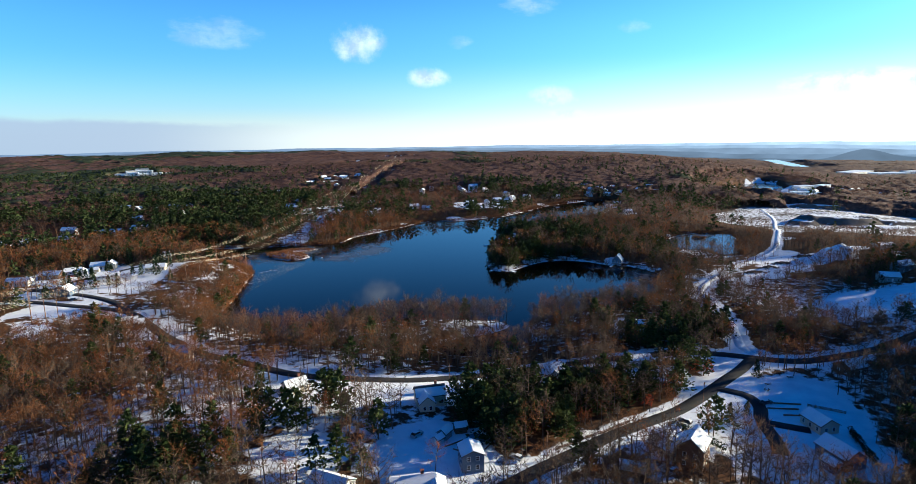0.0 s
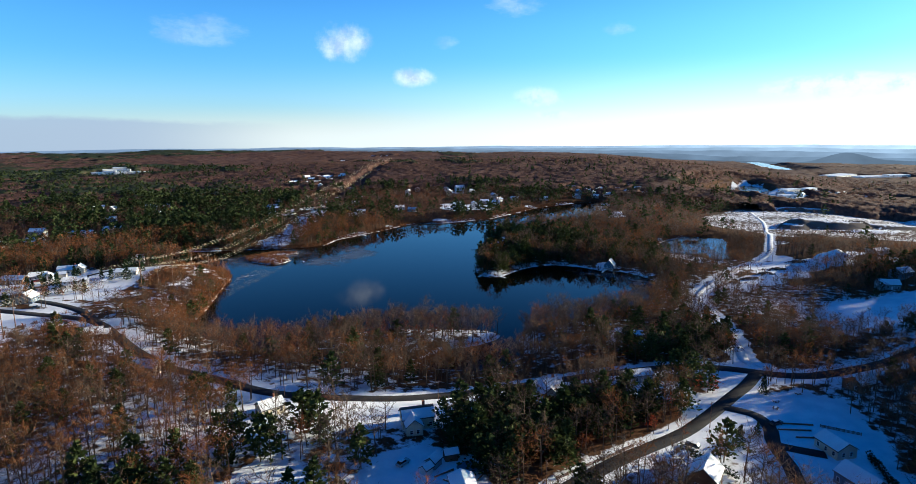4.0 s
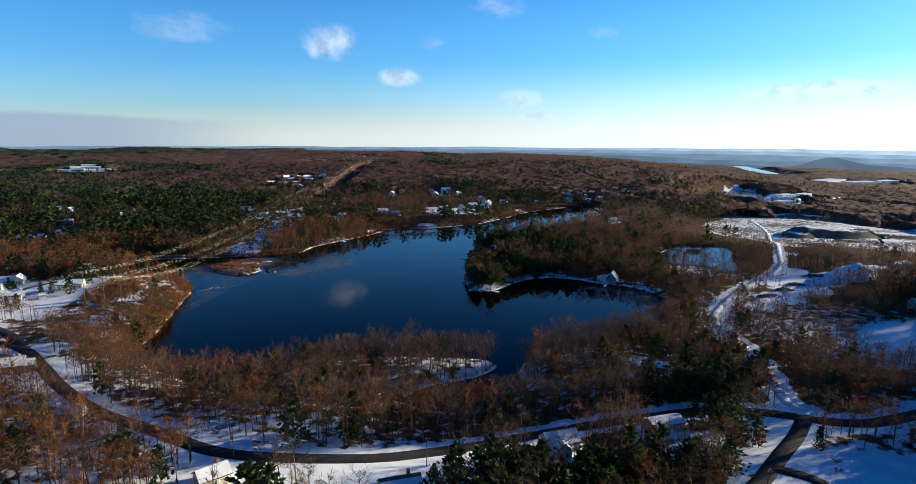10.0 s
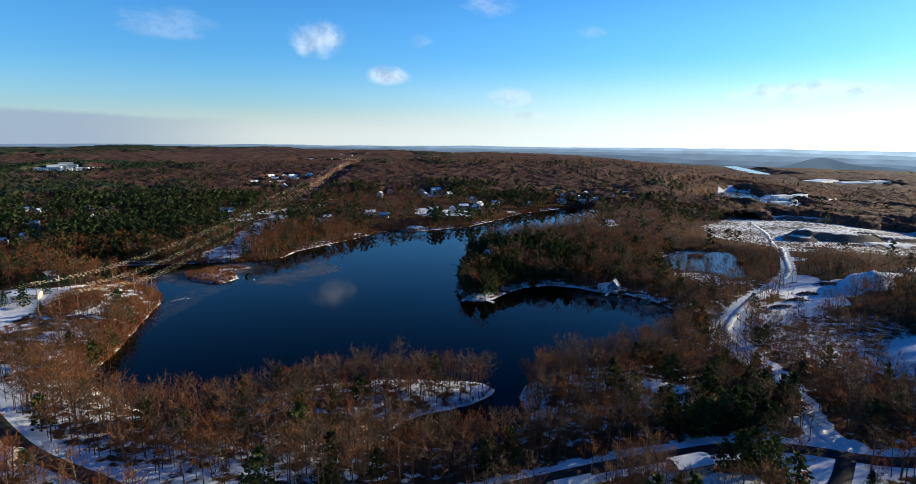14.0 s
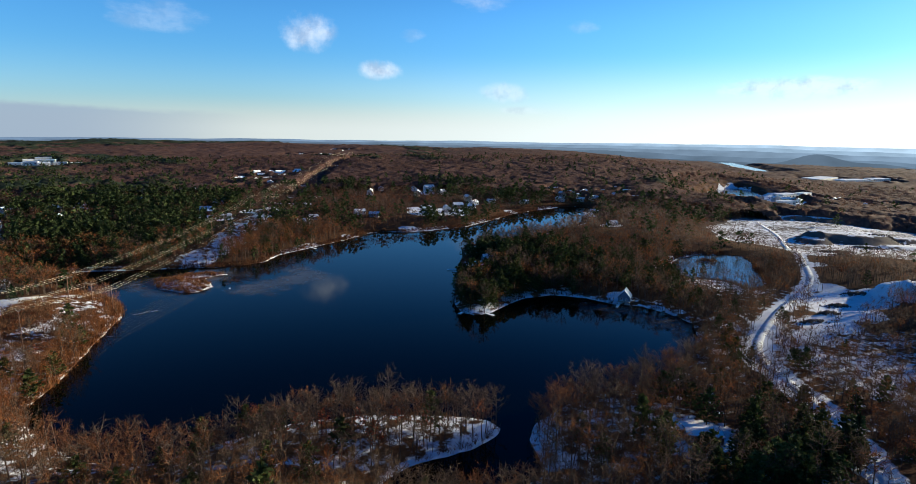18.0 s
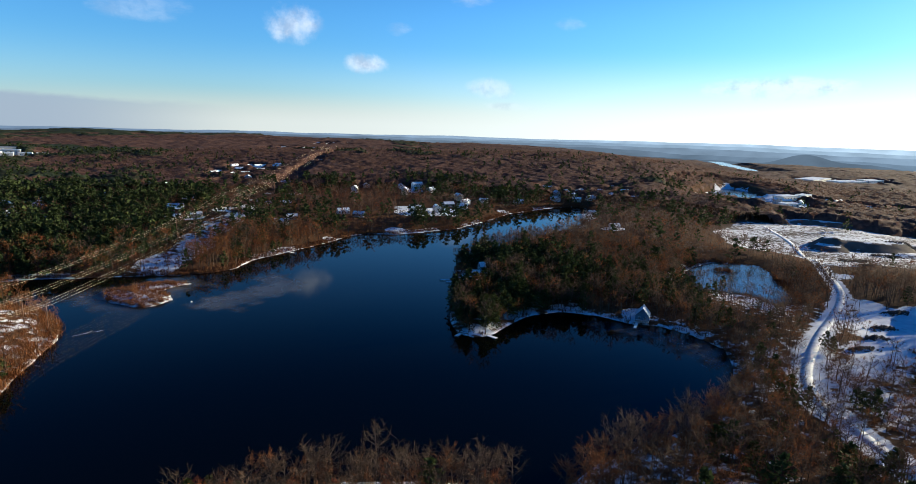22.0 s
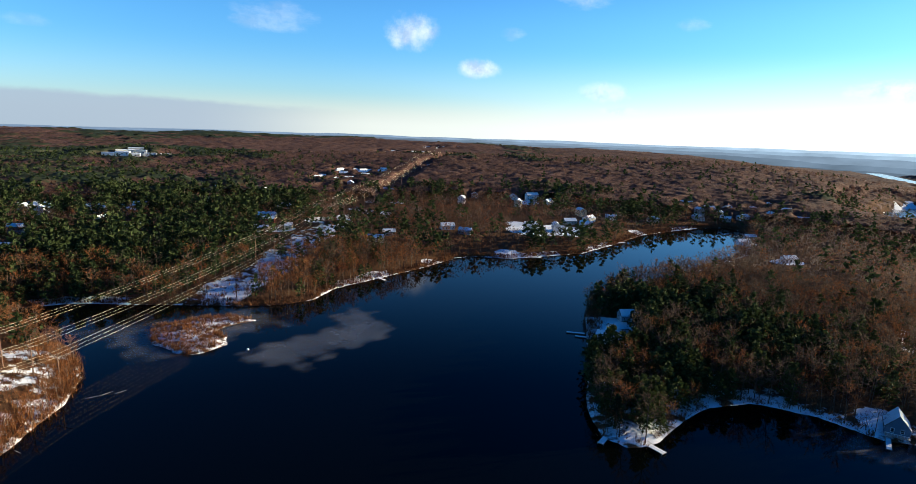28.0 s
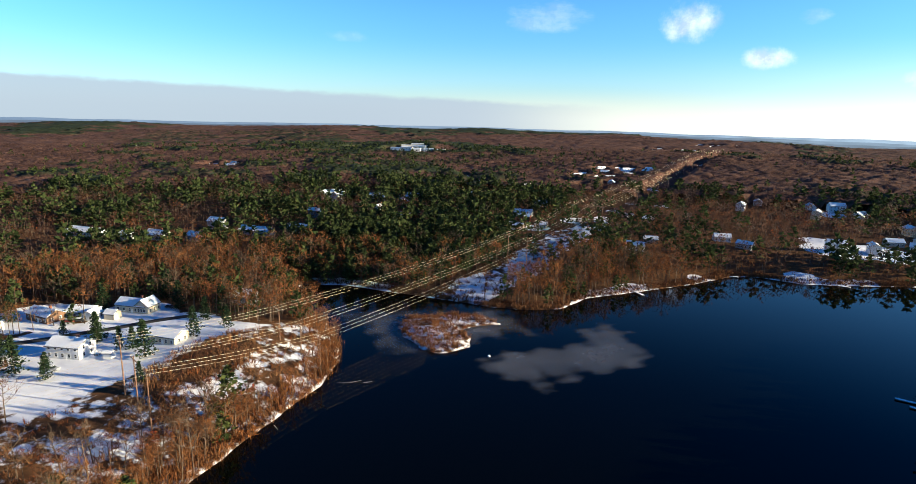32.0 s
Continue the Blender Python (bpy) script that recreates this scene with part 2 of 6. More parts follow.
M_RUBBER = material("tyre_rubber", ((0.02, 0.02, 0.02), (0.035, 0.035, 0.035)), 0.9, 2, 20, 0.1)
M_PLASTER = material("factory_wall", ((0.58, 0.56, 0.50), (0.74, 0.72, 0.66)), 0.7, 0.1, 2, 0.1, spread=0.08)

M_GLASS = bpy.data.materials.new("window_glass")
M_GLASS.use_nodes = True
g = M_GLASS.node_tree.nodes["Principled BSDF"]
g.inputs["Base Color"].default_value, g.inputs["Roughness"].default_value, g.inputs["IOR"].default_value = (0.02, 0.024, 0.03, 1), 0.06, 1.5

M_WATER = bpy.data.materials.new("lake_water")
M_WATER.use_nodes = True
wn = M_WATER.node_tree
g = wn.nodes["Principled BSDF"]
g.inputs["Base Color"].default_value, g.inputs["Roughness"].default_value, g.inputs["IOR"].default_value = (0.001, 0.0015, 0.0015, 1), 0.035, 1.33
g.inputs["Specular IOR Level"].default_value = 0.24
geo = wn.nodes.new("ShaderNodeNewGeometry")
rip = wn.nodes.new("ShaderNodeTexNoise")
rip.inputs["Scale"].default_value, rip.inputs["Detail"].default_value = 0.35, 2
wn.links.new(geo.outputs["Position"], rip.inputs["Vector"])
bmp = wn.nodes.new("ShaderNodeBump")
bmp.inputs["Strength"].default_value, bmp.inputs["Distance"].default_value = 0.02, 0.05
wn.links.new(rip.outputs["Fac"], bmp.inputs["Height"])
wn.links.new(bmp.outputs[0], g.inputs["Normal"])

M_ICE = material("thin_ice", ((0.07, 0.072, 0.08), (0.15, 0.152, 0.165)), 0.3, 0.06, 0.8, 0.05, spread=0.12, blotch=0.4)
it = M_ICE.node_tree
clear, imix, iatt = it.nodes.new("ShaderNodeBsdfTransparent"), it.nodes.new("ShaderNodeMixShader"), it.nodes.new("ShaderNodeAttribute")
iatt.attribute_name = "core"
igeo, ino, imath, iclip = (it.nodes.new(n) for n in ("ShaderNodeNewGeometry", "ShaderNodeTexNoise", "ShaderNodeMath", "ShaderNodeMapRange"))
ino.inputs["Scale"].default_value, ino.inputs["Detail"].default_value = 0.07, 5
it.links.new(igeo.outputs["Position"], ino.inputs["Vector"])
it.links.new(iatt.outputs["Fac"], imath.inputs[0]), it.links.new(ino.outputs["Fac"], imath.inputs[1])
imath.operation = "ADD"
it.links.new(imath.outputs[0], iclip.inputs[0])
iclip.inputs[1].default_value, iclip.inputs[2].default_value, iclip.inputs[4].default_value = 0.65, 1.65, 0.62
it.links.new(iclip.outputs[0], imix.inputs[0])
it.links.new(clear.outputs[0], imix.inputs[1]), it.links.new(it.nodes["Principled BSDF"].outputs[0], imix.inputs[2])
it.links.new(imix.outputs[0], it.nodes["Material Output"].inputs[0])
M_PONDICE = material("pond_ice", ((0.016, 0.022, 0.028), (0.075, 0.09, 0.105)), 0.14, 0.06, 0.7, 0.05, spread=0.1, blotch=0.4)

# ground: snow, leaf litter and brush where trees stand thick, bare earth on worked land
M_GROUND = bpy.data.materials.new("winter_ground")
M_GROUND.use_nodes = True
t = M_GROUND.node_tree
p = t.nodes["Principled BSDF"]
p.inputs["Roughness"].default_value, p.inputs["Specular IOR Level"].default_value = 0.9, 0.03
geo = t.nodes.new("ShaderNodeNewGeometry")


def gnoise(scale, detail):
    n = t.nodes.new("ShaderNodeTexNoise")
    n.inputs["Scale"].default_value, n.inputs["Detail"].default_value, n.inputs["Roughness"].default_value = scale, detail, 0.6
    t.links.new(geo.outputs["Position"], n.inputs["Vector"])
    return n.outputs["Fac"]


def gramp(fac, c0, c1, p0=0.3, p1=0.7):
    n = t.nodes.new("ShaderNodeValToRGB")
    n.color_ramp.elements[0].position, n.color_ramp.elements[1].position = p0, p1
    n.color_ramp.elements[0].color, n.color_ramp.elements[1].color = (*c0, 1), (*c1, 1)
    t.links.new(fac, n.inputs[0])
    return n.outputs[0]


def gmix(a, b, fac):
    n = t.nodes.new("ShaderNodeMix")
    n.data_type = "RGBA"
    t.links.new(fac, n.inputs[0]), t.links.new(a, n.inputs[6]), t.links.new(b, n.inputs[7])
    return n.outputs[2]


def gcover(name):
    n = t.nodes.new("ShaderNodeAttribute")
    n.attribute_name = name
    return n.outputs["Fac"]


def gmath(op, a, b):
    n = t.nodes.new("ShaderNodeMath")
    n.operation = op
    n.use_clamp = True
    for i, v in enumerate((a, b)):
        if isinstance(v, (int, float)):
            n.inputs[i].default_value = v
        else:
            t.links.new(v, n.inputs[i])
    return n.outputs[0]


snow_c = gramp(gnoise(0.15, 4), (0.68, 0.70, 0.75), (0.86, 0.87, 0.89))
litter_c = gramp(gnoise(0.4, 5), (0.05, 0.027, 0.014), (0.13, 0.068, 0.032))
earth_c = gramp(gnoise(0.08, 5), (0.06, 0.05, 0.042), (0.16, 0.13, 0.11))
patchy = gnoise(0.22, 6)
lit = gmath("MULTIPLY", gmath("SUBTRACT", gmath("ADD", gcover("litter"), patchy), 0.86), 9.0)
wrk = gmath("MULTIPLY", gmath("SUBTRACT", gmath("ADD", gcover("earth"), patchy), 0.86), 7.0)
col = gmix(gmix(snow_c, litter_c, lit), earth_c, wrk)
t.links.new(col, p.inputs["Base Color"])
bmp = t.nodes.new("ShaderNodeBump")
bmp.inputs["Strength"].default_value, bmp.inputs["Distance"].default_value = 0.5, 0.25
t.links.new(gnoise(0.9, 5), bmp.inputs["Height"])
t.links.new(bmp.outputs[0], p.inputs["Normal"])

# ---- the lie of the land ----
SOUTH = [(-141, 322), (-126, 306), (-104, 291), (-82, 288), (-64, 300), (-46, 311), (-22, 316), (4, 315), (23, 311), (28, 305),
         (26, 299), (16, 291), (-4, 283), (-14, 273), (-7, 263), (10, 259), (26, 264), (37, 280), (36, 297), (41, 308), (56, 320)]
EAST = [(76, 331), (96, 339), (114, 352), (130, 370), (141, 388), (149, 408), (143, 427), (131, 441), (118, 444), (105, 457),
        (86, 465), (66, 458), (53, 445), (42, 430), (33, 427), (25, 432), (23, 450), (25, 470), (30, 495), (33, 530), (38, 568)]
NORTH = [(57, 606), (82, 628), (110, 655), (142, 692), (182, 735), (215, 800), (236, 850), (226, 878), (195, 868), (166, 846),
         (124, 810), (88, 757), (56, 715), (18, 693), (-4, 682), (-28, 684), (-42, 676), (-60, 644), (-85, 609), (-106, 581), (-111, 557)]
WEST = [(-124, 546), (-143, 539), (-165, 537), (-190, 533), (-228, 528), (-250, 515), (-232, 494), (-198, 478), (-177, 463),
        (-163, 447), (-155, 428), (-153, 412), (-150, 393), (-146, 370), (-142, 344)]
LAKE = np.array(SOUTH + EAST + NORTH + WEST, float)
ISLET = np.array([(-166, 494), (-158, 482), (-150, 480), (-142, 474), (-133, 476), (-127, 488), (-132, 498), (-140, 503), (-136, 512), (-128, 520), (-140, 525), (-154, 520), (-160, 511), (-170, 505)], float)
POND = np.array([(190, 508), (189, 530), (203, 552), (216, 566), (240, 582), (272, 574), (268, 552), (256, 528), (248, 505), (236, 480), (222, 476), (218, 494), (205, 501)], float)
RIVER = np.array([(1250, 2400), (1300, 2390), (1225, 2130), (1185, 1990), (1105, 1790), (1070, 1780), (1100, 1920), (1142, 2040), (1192, 2220)], float)
FARPOND = np.array([(455, 985), (520, 980), (590, 1040), (640, 1150), (625, 1210), (560, 1160), (500, 1090)], float)


def inside(px, py, poly):
    hit = np.zeros(px.shape, bool)
    for (x0, y0), (x1, y1) in zip(poly, np.roll(poly, -1, 0)):
        cross = (y0 > py) != (y1 > py)
        hit ^= cross & (px < (x1 - x0) * (py - y0) / (y1 - y0 + 1e-9) + x0)
    return hit


def to_line(px, py, line, closed=False):
    best = np.full(px.shape, 1e9)
    pts = list(map(tuple, line)) + ([tuple(line[0])] if closed else [])
    for (x0, y0), (x1, y1) in zip(pts, pts[1:]):
        dx, dy = x1 - x0, y1 - y0
        k = np.clip(((px - x0) * dx + (py - y0) * dy) / (dx * dx + dy * dy + 1e-9), 0, 1)
        best = np.minimum(best, np.hypot(px - x0 - k * dx, py - y0 - k * dy))
    return best


def signed(px, py, poly):
    d = to_line(px, py, poly, True)
    return np.where(inside(px, py, poly), -d, d)


def ramp01(v, a, b):
    k = np.clip((v - a) / (b - a), 0, 1)
    return k * k * (3 - 2 * k)


WAVES = [(0.021, 0.013, 0.3, 0.5), (-0.017, 0.026, 1.9, 0.5), (0.043, -0.031, 4.1, 0.3), (0.0075, 0.0052, 2.2, 0.9), (-0.0049, 0.0091, 5.0, 1.0),
         (0.0021, -0.0013, 0.7, 1.6), (0.0012, 0.0027, 3.3, 1.8)]
# rises: x, y, height, spread
# (272, 252), (338, 330), (248, 180): unseen rises added to cast shade westwards
HILLS = [(-75, 180, 3, 55), (-160, 720, 5, 70), (20, 800, 3, 60), (-185, 440, 7, 30), (286, 425, 7, 6), (-740, 1400, 9, 60), (-1900, 1900, 10, 160), (-2200, 1500, 22, 260), (-1500, 2000, 20, 200), (-1050, 2300, 19, 180), (-560, 2420, 18, 170), (350, 2400, 12, 180),
         (-150, 2350, 12, 160), (272, 252, 19, 36), (338, 330, 27, 36), (248, 180, 18, 36),
         (-2400, 3000, 8, 600), (-420, 640, 5, 80), (-620, 900, 8, 120)]


# flat-topped heaps: x, y, half length, half width, height
MOUNDS = [(475, 690, 190, 150, -8.0), (432, 655, 44, 20, 7.5), (560, 790, 110, 12, 5.0), (385, 640, 14, 12, 3.5), (520, 668, 36, 12, 3.5), (468, 622, 30, 9, 2.5), (650, 730, 60, 20, 4.5), (300, 436, 22, 13, 6.0)]


def water_distance(px, py):
    d = signed(px, py, LAKE)
    d = np.maximum(d, -signed(px, py, ISLET))
    d = np.minimum(d, signed(px, py, POND))
    d = np.maximum(d, 5.5 - np.hypot((px - 234) * 0.8, py - 556))
    far = np.hypot(px - 700, py - 1400) < 1300
    d = np.minimum(d, np.where(far, signed(px, py, RIVER), 1e9))
    return np.minimum(d, np.where(far, signed(px, py, FARPOND), 1e9))


def land(px, py):
    """Ground height; water stands at 0, in the far valley at -24."""
    px, py = np.asarray(px, float), np.asarray(py, float)
    d = water_distance(px, py)
    low = 24.0 * ramp01(px - 0.15 * py, 260, 700)
    level = np.where(np.hypot(px - 540, py - 1080) < 320, ramp01(signed(px, py, FARPOND), 90, 15), 0)
    low = low * (1 - level) + 6.0 * level
    z = 0.15 + 7.2 * (1 - np.exp(-np.maximum(d, 0) / 36))
    grow = 1 - np.exp(-np.maximum(d - 4, 0) / 45)
    for a, b, c, h in WAVES:
        z = z + grow * h * np.sin(a * px + b * py + c)
    for x, y, h, s in HILLS:
        z = z + np.minimum(grow * 1.5, 1) * h * np.exp(-((px - x) ** 2 + (py - y) ** 2) / (2 * s * s))
    # the long wooded hill behind the lake
    along = np.interp(px - 0.1 * (py - 1300), [-620, -420, -150, 120, 330, 460, 640, 800], [0, 4, 15, 22, 24, 19, 8, 0])
    z = z + along * ramp01(py, 830, 1330) * (1 - ramp01(py, 1380, 1950))
    # mounds and cut faces of the gravel pit
    for x, y, rx, ry, h in MOUNDS:
        q = np.hypot((px - x) / rx, (py - y) / ry)
        z = z + h * ramp01(q, 1.25, 0.85)
    z = np.where(d < 0, np.maximum(d * 0.35, -2.5), z)
    return z - low - 20 * ramp01(np.hypot(px, py), 1700, 4300) - 70 * ramp01(np.hypot(px, py), 2550, 3300)


def ground(x, y):
    return float(land(np.array([x]), np.array([y]))[0])


# the bend past (212, 254) is unseen, added so trees block the low sun
ROAD = [(-420, 385), (-330, 358), (-281, 344), (-232, 330), (-190, 319), (-166, 298), (-148, 279), (-121, 255), (-92, 236), (-66, 219), (-43, 216),
        (-20, 218), (-6, 222), (11, 228), (28, 234), (44, 239), (63, 243), (77, 245), (90, 247), (104, 247), (118, 244), (128, 240), (137, 237), (149, 236), (167, 240), (186, 245), (212, 254), (236, 258), (262, 254), (300, 240)]
LANE = [(128, 240), (117, 228), (106, 218), (91, 204), (78, 193), (67, 186), (57, 180), (48, 174), (39, 167), (30, 160), (22, 154), (15, 148), (-4, 133), (-28, 112)]
DRIVE = [(99, 211), (107, 206), (109, 201), (108, 194), (105, 188), (103, 180), (102, 173), (99, 164)]
DRIVE_B = [(104, 185), (110, 182), (117, 179)]
TRACK = [(131, 243), (129, 252), (134, 268), (139, 285), (143, 305), (147, 330), (150, 348), (162, 371), (190, 403), (218, 430), (250, 462), (272, 488), (292, 523),
         (316, 566), (345, 625), (372, 680), (400, 760)]
VILLAGE = [(-188, 320), (-212, 340), (-250, 358), (-288, 371), (-340, 382)]
VILLAGE_B = [(-284, 370), (-274, 381), (-268, 391), (-263, 402), (-256, 416), (-251, 429), (-243, 442)]


def smooth(line, step=4.0):
    pts = [Vector((*q, 0)) for q in line]
    pts = [2 * pts[0] - pts[1]] + pts + [2 * pts[-1] - pts[-2]]
    out = []
    for a, b, c, d in zip(pts, pts[1:], pts[2:], pts[3:]):
        n = max(2, int((c - b).length / step))
        for i in range(n):
            s = i / n
            out.append(0.5 * ((2 * b) + (c - a) * s + (2 * a - 5 * b + 4 * c - d) * s * s + (3 * b - a - 3 * c + d) * s ** 3))
    out.append(pts[-2])
    return [(q.x, q.y) for q in out]


ROADS = [(smooth(ROAD), 3.0), (smooth(LANE), 2.7), (smooth(DRIVE), 2.5), (smooth(DRIVE_B), 2.4), (smooth(VILLAGE), 2.8), (smooth(VILLAGE_B), 2.4)]
TRAIL = smooth(TRACK)
# open ground: x, y, radius
YARDS = [(-25, 208, 13), (-8, 207, 11), (6, 211, 9), (-8, 166, 15), (-20, 158, 10), (-48, 158, 12), (2, 156, 9), (-60, 204, 10), (105, 203, 20), (90, 188, 12), (110, 178, 17), (127, 188, 14), (131, 207, 14), (100, 163, 16), (85, 226, 8), (72, 228, 9), (112, 228, 9), (88, 288, 11), (72, 172, 9), (120, 165, 14), (37, 226, 8), (-1, 172, 6)]
YARDS_MORE = [(62, 172, 9), (-38, 210, 9), (6, 221, 7)]
VILLAGE_LAWNS = [(-245, 396, 32), (-222, 383, 24), (-272, 362, 17), (-238, 428, 19), (-205, 405, 14), (-298, 404, 18), (-268, 430, 17), (-208, 430, 16), (-158, 662, 17), (-165, 640, 10), (-150, 690, 12), (-165, 292, 14), (-230, 312, 22), (-215, 335, 12), (-190, 715, 12), (-205, 372, 16), (-190, 345, 12)]
SHORE_CLEARINGS = [(235, 308, 27), (212, 300, 17), (262, 320, 20), (18, 772, 24), (45, 780, 22), (-4, 692, 11), (125, 455, 7), (36, 512, 18), (45, 538, 13), (32, 433, 6), (-90, 612, 6), (-60, 655, 7), (120, 815, 9), (205, 785, 12), (205, 700, 12)]
OPEN = YARDS + YARDS_MORE + VILLAGE_LAWNS + SHORE_CLEARINGS
# worked, open land of the gravel pit: x, y, radius
PIT = [(190, 373, 9), (210, 388, 13), (235, 406, 17), (258, 430, 20), (284, 434, 18), (262, 462, 12), (235, 425, 12), (305, 442, 12), (333, 442, 14), (300, 520, 8), (328, 556, 13), (360, 605, 24), (395, 625, 20), (430, 645, 24), (455, 690, 16), (490, 680, 22), (530, 665, 26), (545, 700, 14),
       (410, 705, 14), (425, 735, 18), (460, 790, 16), (470, 815, 14), (445, 870, 20), (580, 905, 24), (390, 560, 14)]
# far snowy fields: x, y, radius
FIELDS = [(238, 1335, 26), (275, 1345, 22), (196, 1425, 24), (160, 1640, 40), (540, 1000, 34), (515, 890, 40), (565, 950, 42), (600, 1030, 40), (490, 935, 34), (640, 1010, 30), (1000, 1440, 60), (1060, 1400, 45),
          (1140, 1440, 45), (-735, 1300, 42), (-700, 1330, 30), (-850, 1310, 28), (760, 950, 26), (700, 965, 22), (-720, 845, 20), (-171, 764, 16), (-150, 826, 13), (-156, 1010, 16), (-130, 1300, 16), (-128, 900, 9), (20, 930, 14), (5, 800, 12)]
LINE = [(-330, 90), (-236, 240), (-212, 290), (-181, 378), (-175, 440), (-156, 600), (-156, 715), (-150, 1000), (-144, 1516), (-135, 1900)]


def forest(px, py):
    """How thick trees stand: 0 open, 1 closed wood."""
    d = water_distance(px, py)
    f = ramp01(d, 0.3, 2.0)
    for line, half in ROADS:
        f = f * ramp01(to_line(px, py, line), half + 1.2, half + 4.5)
    f = f * ramp01(to_line(px, py, TRAIL), 3.2, 7)
    for x, y, r in OPEN + PIT + FIELDS:
        f = f * ramp01(np.hypot(px - x, py - y), r - 3, r + 4)
    f = f * (0.04 + 0.96 * ramp01(np.hypot((px - 470) / 170, (py - 668) / 125) + 0.09 * np.sin(px * 0.06) * np.sin(py * 0.05 + 1), 0.92, 1.06))
    f = f * (1 - 0.9 * ramp01(to_line(px, py, LINE), 34, 26) * (py < 325) * (py > 205))
    strip = to_line(px, py, LINE) + 1 * ramp01(py, 720, 800) + 3 * np.sin(py * 0.07) * np.sin(px * 0.05 + py * 0.023)
    f = f * (0.05 + 0.17 * ramp01(py, 715, 740) + (0.95 - 0.17 * ramp01(py, 715, 740)) * ramp01(strip, 11, 19))
    f = np.where((px > -206) & (px < -138) & (py > 335) & (py < 465), f * np.where(py > 396, 0.15, 0.75), f)
    f = f * (1 - 0.55 * np.exp(-((px - 205) ** 2 + (py - 478) ** 2) / (2 * 26 ** 2)))
    f = f * (1 - 0.35 * np.exp(-((px + 95) ** 2 + (py - 195) ** 2) / (2 * 55 ** 2)))
    f = f * (1 - 0.5 * np.exp(-((px - 205) ** 2 + (py - 325) ** 2) / (2 * 40 ** 2)))
    f = f * (1 - 0.5 * np.exp(-((px - 24) ** 2 + (py - 738) ** 2) / (2 * 26 ** 2)))
    f = np.where(signed(px, py, ISLET) < 0, 0.0, f)
    return f


# evergreen stands: x, y, radius, share
YARD_PINES = [(100, 268, 20, 0.85), (122, 275, 18, 0.6), (20, 191, 13, 0.97), (37, 198, 11, 0.95), (-3, 184, 8, 0.95), (30, 178, 9, 0.8), (56, 205, 9, 0.8), (99, 238, 11, 0.9), (-60, 162, 12, 0.7), (-45, 186, 7, 0.6), (-82, 150, 14, 0.7), (-38, 148, 8, 0.8), (20, 172, 9, 0.6), (110, 262, 14, 0.8), (-18, 171, 7, 1), (-8, 175, 6, 1), (3, 183, 7, 1), (11, 176, 6, 1), (14, 203, 9, 1), (25, 198, 9, 1), (36, 200, 9, 1), (46, 197, 7, 0.95)]
# the last four stands are added, mostly unseen, to block the low sun
YARD_AND_BLOCKER_PINES = [(57, 201, 7, 0.9), (67, 203, 6, 0.9), (-21, 153, 6, 1), (-52, 164, 7, 0.95), (95, 232, 10, 0.9), (86, 236, 7, 0.9), (256, 268, 22, 0.8), (252, 225, 22, 0.7), (235, 275, 14, 0.7), (230, 235, 14, 0.6)]
SHORE_PINES = [(32, 480, 26, 1.0), (44, 446, 16, 0.9), (60, 470, 18, 0.96), (90, 490, 22, 0.75), (72, 545, 40, 0.96), (115, 520, 42, 0.7), (-128, 565, 12, 0.6), (165, 480, 32, 0.5), (8, 715, 26, 0.9), (-24, 715, 25, 0.9), (62, 745, 20, 0.85), (104, 805, 16, 0.8), (-62, 690, 22, 0.75), (252, 332, 12, 0.8), (290, 385, 20, 0.35), (180, 560, 26, 0.2), (-95, 690, 25, 0.5), (150, 470, 14, 0.3)]
WEST_PINES = [(-340, 740, 170, 0.92), (-250, 625, 75, 0.95), (-480, 880, 220, 0.8), (-255, 560, 40, 0.9), (-215, 580, 35, 0.96), (-285, 600, 50, 0.96), (-330, 480, 50, 0.5), (-285, 485, 30, 0.6), (-330, 620, 70, 0.85), (-208, 482, 12, 0.6), (-255, 468, 22, 0.5), (-190, 850, 60, 0.6), (-210, 300, 12, 0.4)]
HILL_PINES = [(-120, 960, 50, 0.6), (110, 900, 60, 0.5), (390, 1010, 40, 0.8), (-700, 1250, 220, 0.5), (-1300, 1500, 400, 0.45), (60, 1000, 60, 0.5), (340, 900, 40, 0.5)]
STANDS = YARD_PINES + YARD_AND_BLOCKER_PINES + SHORE_PINES + WEST_PINES + HILL_PINES


def evergreen(px, py):
    w = np.sin(px * 0.047 + 1.1 * np.sin(py * 0.031)) + np.sin(py * 0.052 + 1.3 * np.sin(px * 0.027)) + 0.8 * np.sin(px * 0.011 + py * 0.014)
    away = ramp01(np.hypot(px, py), 420, 560)
    clump = 1 - away * (1 - (0.12 + 0.88 * ramp01(w, -0.75, 0.15)))
    broad = np.sin(px * 0.0052 + 0.8 * np.sin(py * 0.0041)) + np.sin(py * 0.0061 + 1.7 * np.sin(px * 0.0033))
    s = 0.05 - 0.03 * away + away * 0.75 * ramp01(broad + 0.5 * w, 0.75, 1.35) * (1 - 0.85 * ramp01(px, -60, 200))
    for x, y, r, share in STANDS:
        s = np.maximum(s, share * (clump if share < 0.95 else 1) * np.exp(-((px - x) ** 2 + (py - y) ** 2) / (1.3 * r * r)))
    return s


